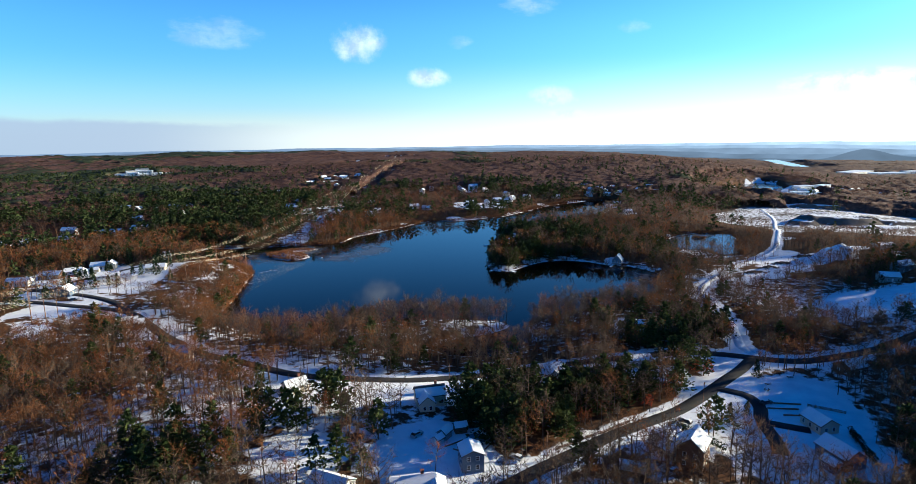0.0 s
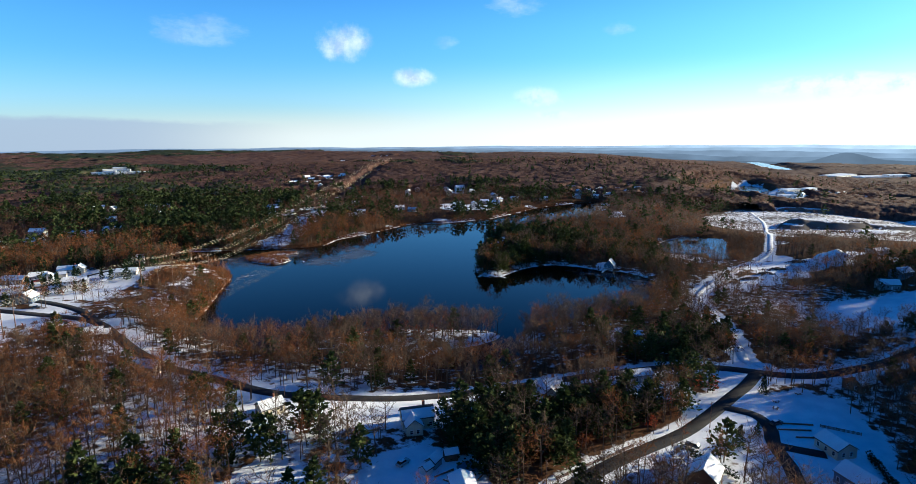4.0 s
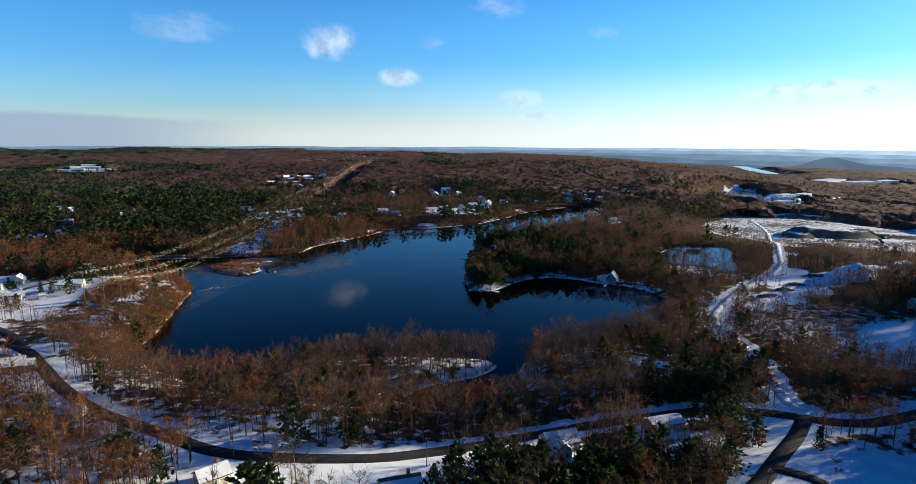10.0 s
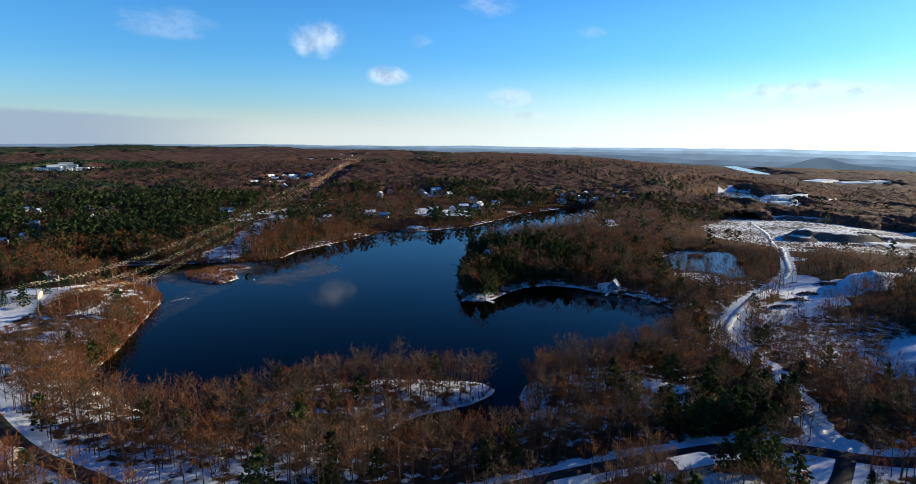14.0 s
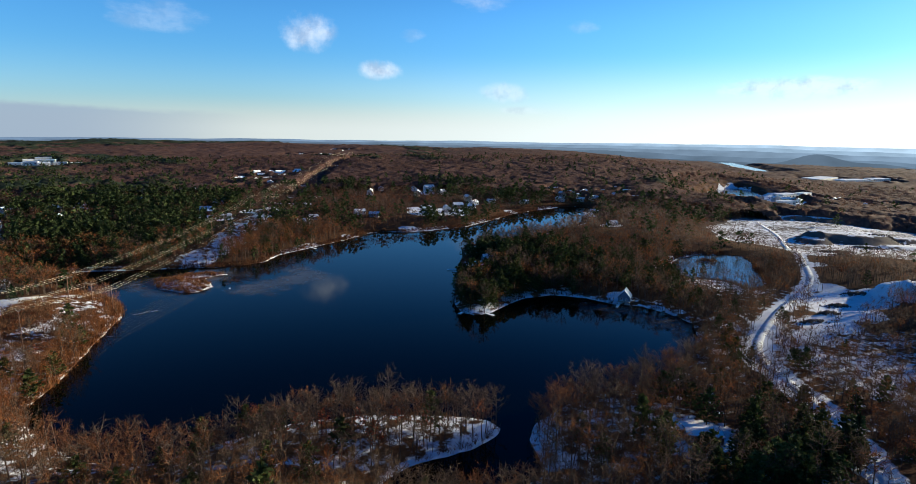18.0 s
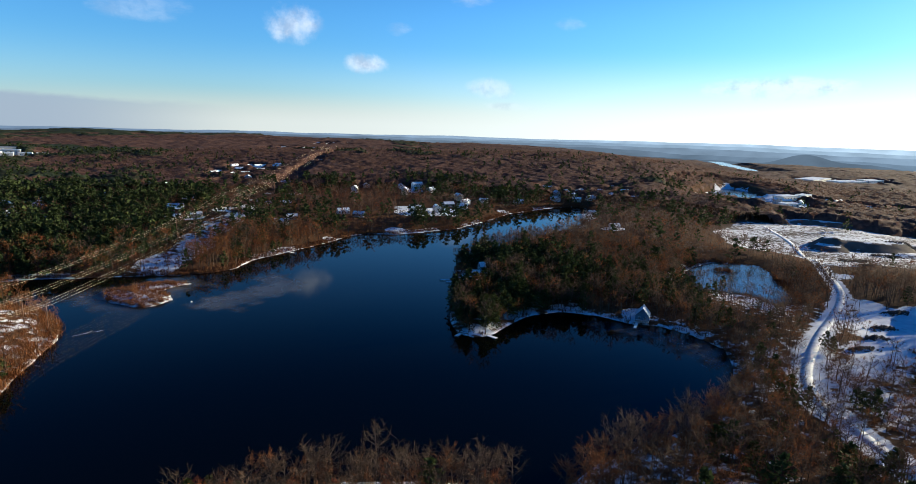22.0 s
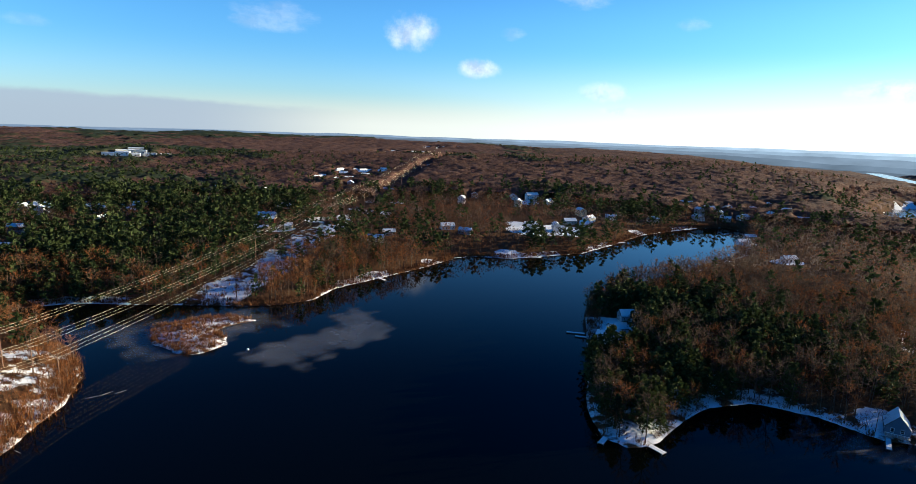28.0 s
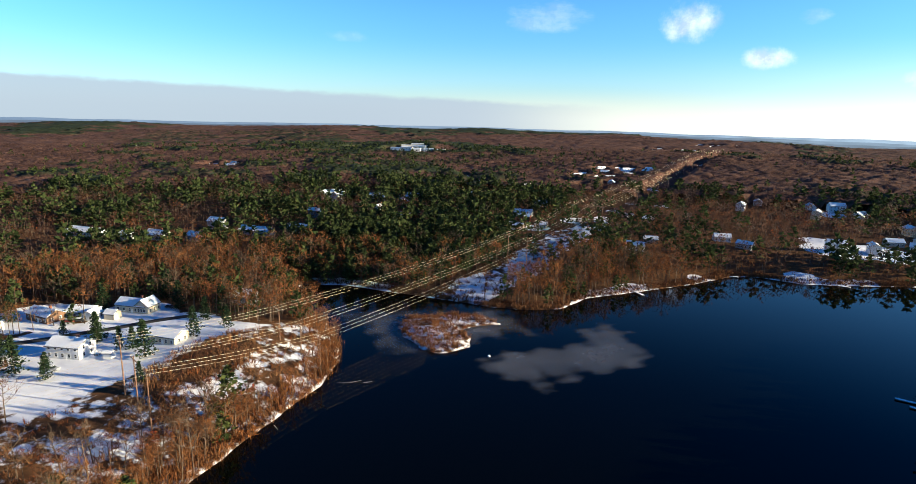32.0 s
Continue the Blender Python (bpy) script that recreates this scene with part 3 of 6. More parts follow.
def mesh_of(name, verts, faces, mat=None, smooth_faces=False):
    me = bpy.data.meshes.new(name)
    verts, faces = np.asarray(verts, np.float32), np.asarray(faces, np.int32)
    k = faces.shape[1]
    me.vertices.add(len(verts)), me.loops.add(faces.size), me.polygons.add(len(faces))
    me.vertices.foreach_set("co", verts.ravel())
    me.loops.foreach_set("vertex_index", faces.ravel())
    me.polygons.foreach_set("loop_start", np.arange(0, faces.size, k, dtype=np.int32))
    me.polygons.foreach_set("use_smooth", np.full(len(faces), smooth_faces))
    me.update(calc_edges=True)
    if mat:
        me.materials.append(mat)
    return me


def spaced(lo, a, b, hi, fine, grow):
    inner = list(np.arange(a, b + fine, fine))
    up, s = [], fine
    while (up[-1] if up else inner[-1]) < hi:
        s *= grow
        up.append((up[-1] if up else inner[-1]) + s)
    down, s = [], fine
    while (down[-1] if down else a) > lo:
        s *= grow
        down.append((down[-1] if down else a) - s)
    return np.array(down[::-1] + inner + up)


gx, gy = spaced(-5200, -320, 480, 5200, 4.0, 1.07), spaced(-300, 100, 890, 5600, 4.0, 1.07)
PX, PY = np.meshgrid(gx, gy)
PZ = land(PX, PY)
ny, nx = PX.shape
idx = np.arange(nx * ny).reshape(ny, nx)
quads = np.stack([idx[:-1, :-1], idx[:-1, 1:], idx[1:, 1:], idx[1:, :-1]], -1).reshape(-1, 4)
me = mesh_of("ground", np.stack([PX, PY, PZ], -1).reshape(-1, 3), quads, M_GROUND, True)
cover = forest(PX, PY)
away = np.hypot(PX, PY - 150)
cover = cover * (0.56 + 0.13 * np.sin(PX * 0.03) * np.sin(PY * 0.037) + 0.75 * ramp01(away, 300, 560))
cover = np.maximum(cover, 0.36 * (signed(PX, PY, ISLET) < 0))
cover = np.maximum(cover, 0.8 * np.exp(-((PX - 210) ** 2 + (PY - 335) ** 2) / (2 * 42 ** 2)) * forest(PX, PY))
cover = np.maximum(cover, (0.33 + 0.2 * np.sin(PX * 0.11 + PY * 0.05) * np.sin(PY * 0.06) + 0.25 * ramp01(PY, 720, 900)) * (to_line(PX, PY, LINE) < 18))
cover = np.maximum(cover, (0.47 + 0.2 * np.sin(PX * 0.09 + PY * 0.04) * np.sin(PY * 0.07)) * (to_line(PX, PY, LINE) < 36) * (PY < 312))
cover = np.maximum(cover, 0.42 * ramp01(water_distance(PX, PY), 6.5, 1.5))
cover = cover * (1 - 0.75 * ramp01(water_distance(PX, PY), 15, 5) * (PY > 520) * ramp01(np.sin(PX * 0.045 + 1.3 * np.sin(PY * 0.03)) + 0.5 * np.sin(PX * 0.11), -0.2, 0.6))
earth = np.zeros(PX.shape)
for i, (x, y, r) in enumerate(PIT):
    earth = np.maximum(earth, (0.36 if i > 9 else 0.26) * (np.hypot(PX - x, PY - y) < r + 6))
steep = np.hypot(np.gradient(PZ, axis=1) / np.gradient(PX, axis=1), np.gradient(PZ, axis=0) / np.gradient(PY, axis=0))
earth = np.maximum(earth, 0.75 * ramp01(steep, 0.28, 0.42) * (np.hypot((PX - 480) / 190, (PY - 690) / 130) < 1))
top = np.max([np.hypot((PX - x) / rx, (PY - y) / ry) < 0.84 for x, y, rx, ry, h in MOUNDS[1:]], axis=0)
earth = np.maximum(earth, (0.42 - 0.3 * top + 0.08 * np.sin(PX * 0.05) * np.sin(PY * 0.09)) * (np.hypot((PX - 480) / 180, (PY - 680) / 130) < 1))
cover = cover * (1 - (0.26 + 0.14 * np.sin(PX * 0.23) * np.sin(PY * 0.31)) * (PX > -75) * (PX < 45) * (PY > 278) * (PY < 318))
cover = cover * (1 - (0.24 + 0.18 * np.sin(PX * 0.17 + PY * 0.09)) * ramp01(water_distance(PX, PY), 15, 4) * (PX > 36) * (PX < 165) * (PY > 420) * (PY < 500))
cover = np.maximum(cover, (0.42 + 0.16 * np.sin(PX * 0.19 + np.sin(PY * 0.13)) * np.sin(PY * 0.16)) * (PX > -206) * (PX < -138) * (PY > 335) * (PY < 470))
cover = np.maximum(cover, 0.95 * np.exp(-(((PX + 193) / 13) ** 2 + ((PY - 412) / 26) ** 2)) * (water_distance(PX, PY) > 0))
for key, data in (("litter", cover), ("earth", earth)):
    me.attributes.new(key, "FLOAT", "POINT").data.foreach_set("value", data.astype(np.float32).ravel())
tagged(new("ground", me), "snow-covered winter ground with leaf litter under the trees", "ground", kind="structure")


def flat(name, poly, z, mat, label, category, kind="structure", wobble=0.0):
    pts = [(x, y) for x, y in poly]
    if wobble:
        pts = smooth(pts + pts[:1], 3.0)[:-1]
        pts = [(x + wobble * noise.noise((x * 0.12, y * 0.12, 3.0)) + 0.5 * wobble * noise.noise((x * 0.4, y * 0.4, 7.0)),
                y + wobble * noise.noise((x * 0.12, y * 0.12, 9.0)) + 0.5 * wobble * noise.noise((x * 0.4, y * 0.4, 1.0))) for x, y in pts]
    bm = bmesh.new()
    bm.faces.new([bm.verts.new((x, y, z)) for x, y in pts])
    bmesh.ops.triangulate(bm, faces=bm.faces[:])
    m = bpy.data.meshes.new(name)
    bm.to_mesh(m)
    bm.free()
    m.materials.append(mat)
    return tagged(new(name, m), label, category, kind=kind)


flat("water", [(-262, 240), (262, 240), (262, 885), (-262, 885)], 0.0, M_WATER, "dark still lake water mirroring sky and trees", "water")
flat("water", [(172, 468), (285, 468), (285, 590), (172, 590)], 0.03, M_PONDICE, "pale frozen pond among the trees", "water")
flat("water", RIVER, -23.6, M_PONDICE, "far bright river in the valley", "water")
flat("water", FARPOND, -6.1, M_PONDICE, "far pale pond beyond the gravel pit", "water")
def ice_sheet(poly, label, fade):
    """Thin ice that thins out towards its edge."""
    poly = np.array(poly, float)
    xs, ys = np.arange(poly[:, 0].min() - 12, poly[:, 0].max() + 12, 2.0), np.arange(poly[:, 1].min() - 12, poly[:, 1].max() + 12, 2.0)
    X, Y = np.meshgrid(xs, ys)
    k = np.arange(X.size).reshape(X.shape)
    q = np.stack([k[:-1, :-1], k[:-1, 1:], k[1:, 1:], k[1:, :-1]], -1).reshape(-1, 4)
    wx = 5 * np.sin(Y * 0.13 + 1.0) + 2.6 * np.sin(Y * 0.37 + X * 0.21) + 1.4 * np.sin(X * 0.8 - Y * 0.6)
    wy = 4 * np.sin(X * 0.15) + 2.4 * np.sin(X * 0.41 - Y * 0.19) + 1.4 * np.sin(X * 0.7 + Y * 0.9)
    core = ramp01(-signed(X + wx, Y + wy, poly), -3.0, fade)
    q = q[(core.ravel()[q] > 0).any(1)]
    used = np.unique(q)
    back_to = np.zeros(X.size, int)
    back_to[used] = np.arange(len(used))
    m = mesh_of("ice_sheet", np.stack([X, Y, np.full(X.shape, 0.02)], -1).reshape(-1, 3)[used], back_to[q], M_ICE)
    m.attributes.new("core", "FLOAT", "POINT").data.foreach_set("value", core.ravel()[used].astype(np.float32))
    tagged(new("ice_sheet", m), label, "ice", kind="structure")


ice_sheet([(-118, 474), (-104, 467), (-94, 464), (-84, 476), (-72, 490), (-64, 508), (-62, 528), (-70, 546), (-86, 552), (-86, 534), (-94, 516), (-104, 502)], "thin grey ice on the dark lake", 7.0)
ice_sheet([(-200, 496), (-176, 516), (-150, 532), (-120, 534), (-112, 520), (-124, 510), (-122, 488), (-135, 466), (-160, 468), (-182, 478)], "thin grey ice round the marsh islet", 14.0)


ice_sheet([(96, 456), (118, 438), (131, 434), (142, 420), (147, 402), (139, 386), (128, 402), (117, 420), (102, 438)], "thin grey ice along the shaded shore", 8.0)


def ribbon(name, line, half, lift, mat, label, category, crown=0.05):
    prof = [(-1, 0), (-0.93, 0.6), (0, 1), (0.93, 0.6), (1, 0)]
    vs, fs = [], []
    q = np.array(line)
    d = np.gradient(q, axis=0)
    d /= np.linalg.norm(d, axis=1)[:, None] + 1e-9
    for i, ((x, y), (dx, dy)) in enumerate(zip(q, d)):
        for s, h in prof:
            vs.append((x - dy * s * half, y + dx * s * half, lift * h + crown * (1 - s * s) - (0.25 if abs(s) == 1 else 0)))
    vs = np.array(vs)
    vs[:, 2] += land(vs[:, 0], vs[:, 1])
    for i in range(len(q) - 1):
        for k in range(4):
            a = i * 5 + k
            fs.append((a, a + 5, a + 6, a + 1))
    return tagged(new(name, mesh_of(name, vs, fs, mat, True)), label, category, kind="structure")


NAMES = ("dark wet asphalt road winding along the lake", "dark asphalt side road between snowy yards", "ploughed asphalt driveway in the snow",
         "ploughed asphalt driveway by a house", "asphalt village street between snowy lawns", "asphalt village lane beside white houses")
for i, (line, half) in enumerate(ROADS):
    ribbon("road", line, half, 0.14 + 0.012 * i, M_ASPHALT, NAMES[i], "road")
ribbon("track", TRAIL, 2.3, 0.08, M_TRACK, "snowy dirt track with wheel ruts", "track")


# glowing ridges beyond the last woods; painted haze pales with distance and sunwards
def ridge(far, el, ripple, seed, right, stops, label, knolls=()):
    m = bpy.data.materials.new("haze_glow_ridge")
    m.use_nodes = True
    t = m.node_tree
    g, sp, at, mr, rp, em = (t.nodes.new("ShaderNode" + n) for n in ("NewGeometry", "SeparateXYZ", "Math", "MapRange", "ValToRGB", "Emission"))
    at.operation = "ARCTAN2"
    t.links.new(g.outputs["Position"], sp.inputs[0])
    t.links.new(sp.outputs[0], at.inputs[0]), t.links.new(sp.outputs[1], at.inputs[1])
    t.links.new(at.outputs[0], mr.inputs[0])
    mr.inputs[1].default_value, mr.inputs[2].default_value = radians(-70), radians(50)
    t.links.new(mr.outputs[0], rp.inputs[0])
    # haze colours by azimuth, given off as glow
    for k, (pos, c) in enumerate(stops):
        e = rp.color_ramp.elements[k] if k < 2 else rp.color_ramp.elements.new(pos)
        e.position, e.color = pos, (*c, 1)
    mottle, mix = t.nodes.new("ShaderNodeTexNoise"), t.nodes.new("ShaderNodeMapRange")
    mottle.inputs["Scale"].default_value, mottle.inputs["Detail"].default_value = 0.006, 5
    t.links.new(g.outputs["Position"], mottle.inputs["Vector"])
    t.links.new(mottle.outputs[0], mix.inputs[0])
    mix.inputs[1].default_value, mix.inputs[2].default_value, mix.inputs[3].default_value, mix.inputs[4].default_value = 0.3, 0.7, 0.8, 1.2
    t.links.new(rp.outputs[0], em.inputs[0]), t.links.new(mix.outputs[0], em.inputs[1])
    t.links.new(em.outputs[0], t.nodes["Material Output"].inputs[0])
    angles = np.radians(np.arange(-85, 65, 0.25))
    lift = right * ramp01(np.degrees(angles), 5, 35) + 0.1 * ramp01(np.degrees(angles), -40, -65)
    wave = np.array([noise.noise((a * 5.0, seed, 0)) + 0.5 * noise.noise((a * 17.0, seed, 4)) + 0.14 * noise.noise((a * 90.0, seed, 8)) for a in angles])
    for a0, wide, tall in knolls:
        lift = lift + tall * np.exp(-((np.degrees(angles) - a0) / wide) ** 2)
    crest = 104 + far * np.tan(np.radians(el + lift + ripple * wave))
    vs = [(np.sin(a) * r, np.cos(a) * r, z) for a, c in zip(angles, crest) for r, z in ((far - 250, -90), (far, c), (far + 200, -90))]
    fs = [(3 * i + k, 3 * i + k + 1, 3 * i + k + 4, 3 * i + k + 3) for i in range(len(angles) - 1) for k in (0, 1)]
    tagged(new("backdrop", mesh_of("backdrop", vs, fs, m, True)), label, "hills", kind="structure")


ridge(2850, -2.25, 0.16, 4.0, -0.45, ((0.0, (0.050, 0.044, 0.046)), (0.5, (0.052, 0.048, 0.052)), (0.75, (0.095, 0.105, 0.12)), (1.0, (0.15, 0.17, 0.19))), "brown wooded rise paled by painted haze", ((34.6, 2.0, 0.85), (38.5, 3.0, 0.35)))
ridge(3150, -2.0, 0.22, 2.0, -0.15, ((0.0, (0.070, 0.066, 0.072)), (0.5, (0.075, 0.074, 0.082)), (0.75, (0.13, 0.145, 0.165)), (1.0, (0.20, 0.23, 0.26))), "brown wooded ridge paled by painted haze")
ridge(3600, -1.78, 0.18, 6.0, 0.05, ((0.0, (0.085, 0.085, 0.095)), (0.5, (0.095, 0.10, 0.115)), (0.75, (0.19, 0.21, 0.235)), (1.0, (0.28, 0.31, 0.34))), "blue-grey wooded ridge in painted haze")
ridge(4200, -1.60, 0.13, 9.0, 0.17, ((0.0, (0.105, 0.115, 0.14)), (0.5, (0.13, 0.145, 0.17)), (0.75, (0.27, 0.30, 0.33)), (1.0, (0.42, 0.45, 0.47))), "pale blue wooded ridge in painted haze")
ridge(4900, -1.43, 0.11, 13.0, 0.28, ((0.0, (0.15, 0.175, 0.22)), (0.5, (0.20, 0.225, 0.265)), (0.75, (0.38, 0.41, 0.44)), (1.0, (0.60, 0.62, 0.62))), "palest ridge on the horizon, in painted haze")

# ---- trees ----
RNG = np.random.default_rng(7)


class Soup:
    """Gathers triangles."""
    def __init__(self):
        self.v, self.f, self.n = [], [], 0

    def add(self, verts, faces):
        self.v.append(np.asarray(verts, float))
        self.f.append(np.asarray(faces, int) + self.n)
        self.n += len(verts)

    def arrays(self):
        return np.concatenate(self.v), np.concatenate(self.f)


def tube(soup, a, b, ra, rb, sides=3):
    a, b = np.asarray(a, float), np.asarray(b, float)
    w = (b - a) / (np.linalg.norm(b - a) + 1e-9)
    u = np.cross(w, (0.3, 0.9, 0.1))
    u /= np.linalg.norm(u) + 1e-9
    v = np.cross(w, u)
    ring = [np.cos(2 * np.pi * i / sides) * u + np.sin(2 * np.pi * i / sides) * v for i in range(sides)]
    verts = [a + ra * r for r in ring] + [b + rb * r for r in ring]
    faces = []
    for i in range(sides):
        j = (i + 1) % sides
        faces += [(i, j, sides + j), (i, sides + j, sides + i)]
    soup.add(verts, faces)


def sliver(soup, a, d, length, width):
    d = d / (np.linalg.norm(d) + 1e-9)
    side = np.cross(d, RNG.normal(size=3))
    side *= width / (np.linalg.norm(side) + 1e-9)
    soup.add([a - side / 2, a + side / 2, a + d * length], [(0, 1, 2)])


def bare_tree(height, spread, limbs, twigs, width, trunk=True, forks=True):
    """A leafless hardwood: tapered trunk, limbs that bow outwards and then rise, fine twigs filling a domed crown. Returns wood and twigs."""
    wood, fine = Soup(), Soup()
    lean = RNG.normal(0, 0.35, 2)
    knee = np.array([lean[0], lean[1], height * 0.40])
    tip = np.array([lean[0] * 2.0 + RNG.normal(0, 0.3), lean[1] * 2.0, height * 0.80])
    if trunk:
        tube(wood, (0, 0, -0.4), knee, height * 0.0125, height * 0.0095, 4 if forks else 3)
        tube(wood, knee, tip, height * 0.0095, height * 0.003, 3)
    for i in range(limbs):
        s = (i + RNG.random()) / limbs
        a = knee + (tip - knee) * (s * 0.9 - 0.05)
        ang = i * 2.4 + RNG.normal(0, 0.4)
        reach = spread * math.sqrt(max(0.05, 1 - ((s - 0.2) / 0.9) ** 2)) * RNG.uniform(0.7, 1.15)
        way = np.array([np.cos(ang), np.sin(ang), 0])
        b = way * reach + np.array([a[0], a[1], height * (0.62 + 0.34 * s) * RNG.uniform(0.92, 1.04)])
        b[2] = min(b[2], height * 0.98)
        mid = a * 0.45 + b * 0.55 + way * 0.12 * reach - np.array([0, 0, 0.03 * height])
        if forks:
            tube(wood, a, mid, height * 0.0052, height * 0.0026)
            sliver(wood, mid, b - mid, np.linalg.norm(b - mid), height * 0.0075)
        for k in range(twigs):
            q = RNG.uniform(0.0, 1.0)
            p = a + (mid - a) * (0.4 + 0.6 * q * 2) if q < 0.5 else mid + (b - mid) * (q * 2 - 1)
            d = way * 0.45 + RNG.normal(0, 0.6, 3) + np.array([0, 0, 0.38])
            sliver(fine, p, d, RNG.uniform(0.07, 0.17) * height, width * RNG.uniform(0.6, 1.3))
    for k in range(twigs):
        sliver(fine, tip + RNG.normal(0, 0.3, 3), RNG.normal(0, 0.6, 3) + np.array([0, 0, 0.8]), RNG.uniform(0.08, 0.17) * height, width)
    return wood.arrays() if wood.n else None, fine.arrays()


def pine_tree(height, spread, lobes, tufts, size, start=0.28, trunk=True):
    """An evergreen: an uneven crown of bough lobes, each a bunch of ragged needle tufts."""
    wood, fine = Soup(), Soup()
    if trunk:
        tube(wood, (0, 0, -0.4), (0, 0, height * 0.92), height * 0.014, height * 0.003, 4)
    for w in range(lobes):
        s = (w + 0.5) / lobes
        z = height * (start + (0.93 - start) * s)
        r = spread * (0.95 - 0.85 * s ** 1.6) * RNG.uniform(0.55, 1.1) * (0.75 + 0.25 * min(1, s * 5))
        ang = w * 2.4 + RNG.normal(0, 0.3)
        c = np.array([np.cos(ang) * r * 0.7, np.sin(ang) * r * 0.7, z])
        for i in range(tufts):
            o = RNG.normal(0, 1, 3) * np.array([0.42, 0.42, 0.2]) * max(r, 1.0)
            q = c + o
            out = np.array([q[0], q[1], 0.0])
            out = out / (np.linalg.norm(out) + 0.3) + RNG.normal(0, 0.35, 3) + np.array([0, 0, 0.25])
            out /= np.linalg.norm(out)
            side = np.cross(out, RNG.normal(size=3) + np.array([0, 0, 1.2]))
            side /= np.linalg.norm(side) + 1e-9
            k = size * RNG.uniform(0.6, 1.25)
            fine.add([q - out * k * 0.5, q + side * k * 0.45, q + out * k * 0.75, q - side * k * 0.45], [(0, 1, 2), (0, 2, 3)])
    top = np.array([0, 0, height * 0.88])
    for i in range(max(2, tufts // 2)):
        side = RNG.normal(0, 1, 3) * np.array([1, 1, 0.2])
        side *= size * 0.4 / (np.linalg.norm(side) + 1e-9)
        fine.add([top - side, top + side, top + np.array([0, 0, height * 0.12])], [(0, 1, 2)])
    return wood.arrays() if wood.n else None, fine.arrays()


def shrub(height, n, width):
    fine = Soup()
    for i in range(n):
        a = np.array([*RNG.normal(0, height * 0.35, 2), 0])
        sliver(fine, a, RNG.normal(0, 0.5, 3) + np.array([0, 0, 1.3]), height * RNG.uniform(0.6, 1.1), width)
    return None, fine.arrays()


NEAR_BARE = [bare_tree(16, 4.5, 9, 21, 0.10) for _ in range(7)]
SOME_BARE = [bare_tree(16, 4.5, 7, 11, 0.20, forks=False) for _ in range(7)]
MID_BARE = [bare_tree(14, 4.6, 6, 5, 0.46, forks=False) for _ in range(7)]
FINE_PINE = [pine_tree(15, RNG.uniform(4.0, 5.2), 20, 15, 1.25, 0.14) for _ in range(6)]
SOME_PINE = [pine_tree(15, RNG.uniform(4.0, 5.2), 13, 8, 1.75, 0.14) for _ in range(6)]
MID_PINE = [pine_tree(15, RNG.uniform(4.2, 5.4), 9, 6, 2.3, 0.15) for _ in range(6)]
TUFTS = [bare_tree(13, 4.4, 3, 3, 0.75, trunk=False, forks=False) for _ in range(6)]
FAR_PINE = [pine_tree(15, RNG.uniform(4.2, 5.2), 6, 3, 3.0, 0.3, trunk=False) for _ in range(5)]
SHRUBS = [shrub(2.4, 22, 0.2) for _ in range(4)]


def placed(templates, xs, ys, scale_lo, scale_hi, part_index, sink=0.0, squash=(1, 1)):
    """Copies of the templates' triangles at many places, joined."""
    vs, fs, n = [], [], 0
    zs = land(xs, ys)
    pick = RNG.integers(0, len(templates), len(xs))
    turn, size = RNG.uniform(0, 2 * np.pi, len(xs)), RNG.uniform(scale_lo, scale_hi, len(xs))
    size = size * (1 - 0.42 * np.exp(-((xs - 215) ** 2 + (ys - 325) ** 2) / (2 * 55 ** 2)))
    size = size * (1 - 0.38 * np.exp(-((xs - 188) ** 2 + (ys - 468) ** 2) / (2 * 30 ** 2)))
    size = size * (1 - 0.55 * np.exp(-((xs - 400) ** 2 + (ys - 575) ** 2) / (2 * 60 ** 2)))
    tall = size * RNG.uniform(squash[0], squash[1], len(xs))
    for k, tpl in enumerate(templates):
        if tpl[part_index] is None:
            continue
        tv, tf = tpl[part_index]
        sel = np.nonzero(pick == k)[0]
        if not len(sel):
            continue
        c, s = np.cos(turn[sel])[:, None], np.sin(turn[sel])[:, None]
        X = (tv[None, :, 0] * c - tv[None, :, 1] * s) * size[sel][:, None] + xs[sel][:, None]
        Y = (tv[None, :, 0] * s + tv[None, :, 1] * c) * size[sel][:, None] + ys[sel][:, None]
        Zz = tv[None, :, 2] * tall[sel][:, None] + zs[sel][:, None] - sink
        vs.append(np.stack([X, Y, Zz], -1).reshape(-1, 3))
        fs.append((tf[None] + (np.arange(len(sel)) * len(tv))[:, None, None]).reshape(-1, 3) + n)
        n += len(sel) * len(tv)
    return (np.concatenate(vs), np.concatenate(fs)) if vs else None


def wood_of(name, templates, xs, ys, lo, hi, mat_fine, label, category, soft=False, sink=0.0, squash=(0.85, 1.15)):
    """One thing of kind stuff: a stand of trees with its trunks and its crowns as parts."""
    if not len(xs):
        return
    root = tagged(new(name), label, category, kind="stuff")
    state = RNG.bit_generator.state
    for k, part_name, mt in ((0, "trunks", M_BARK), (1, "crowns", mat_fine)):
        RNG.bit_generator.state = state
        got = placed(templates, xs, ys, lo, hi, k, sink, squash)
        if got:
            ob = tagged(new(part_name, mesh_of(part_name, got[0], got[1], mt, soft)), kind="stuff")
            ob.parent = root


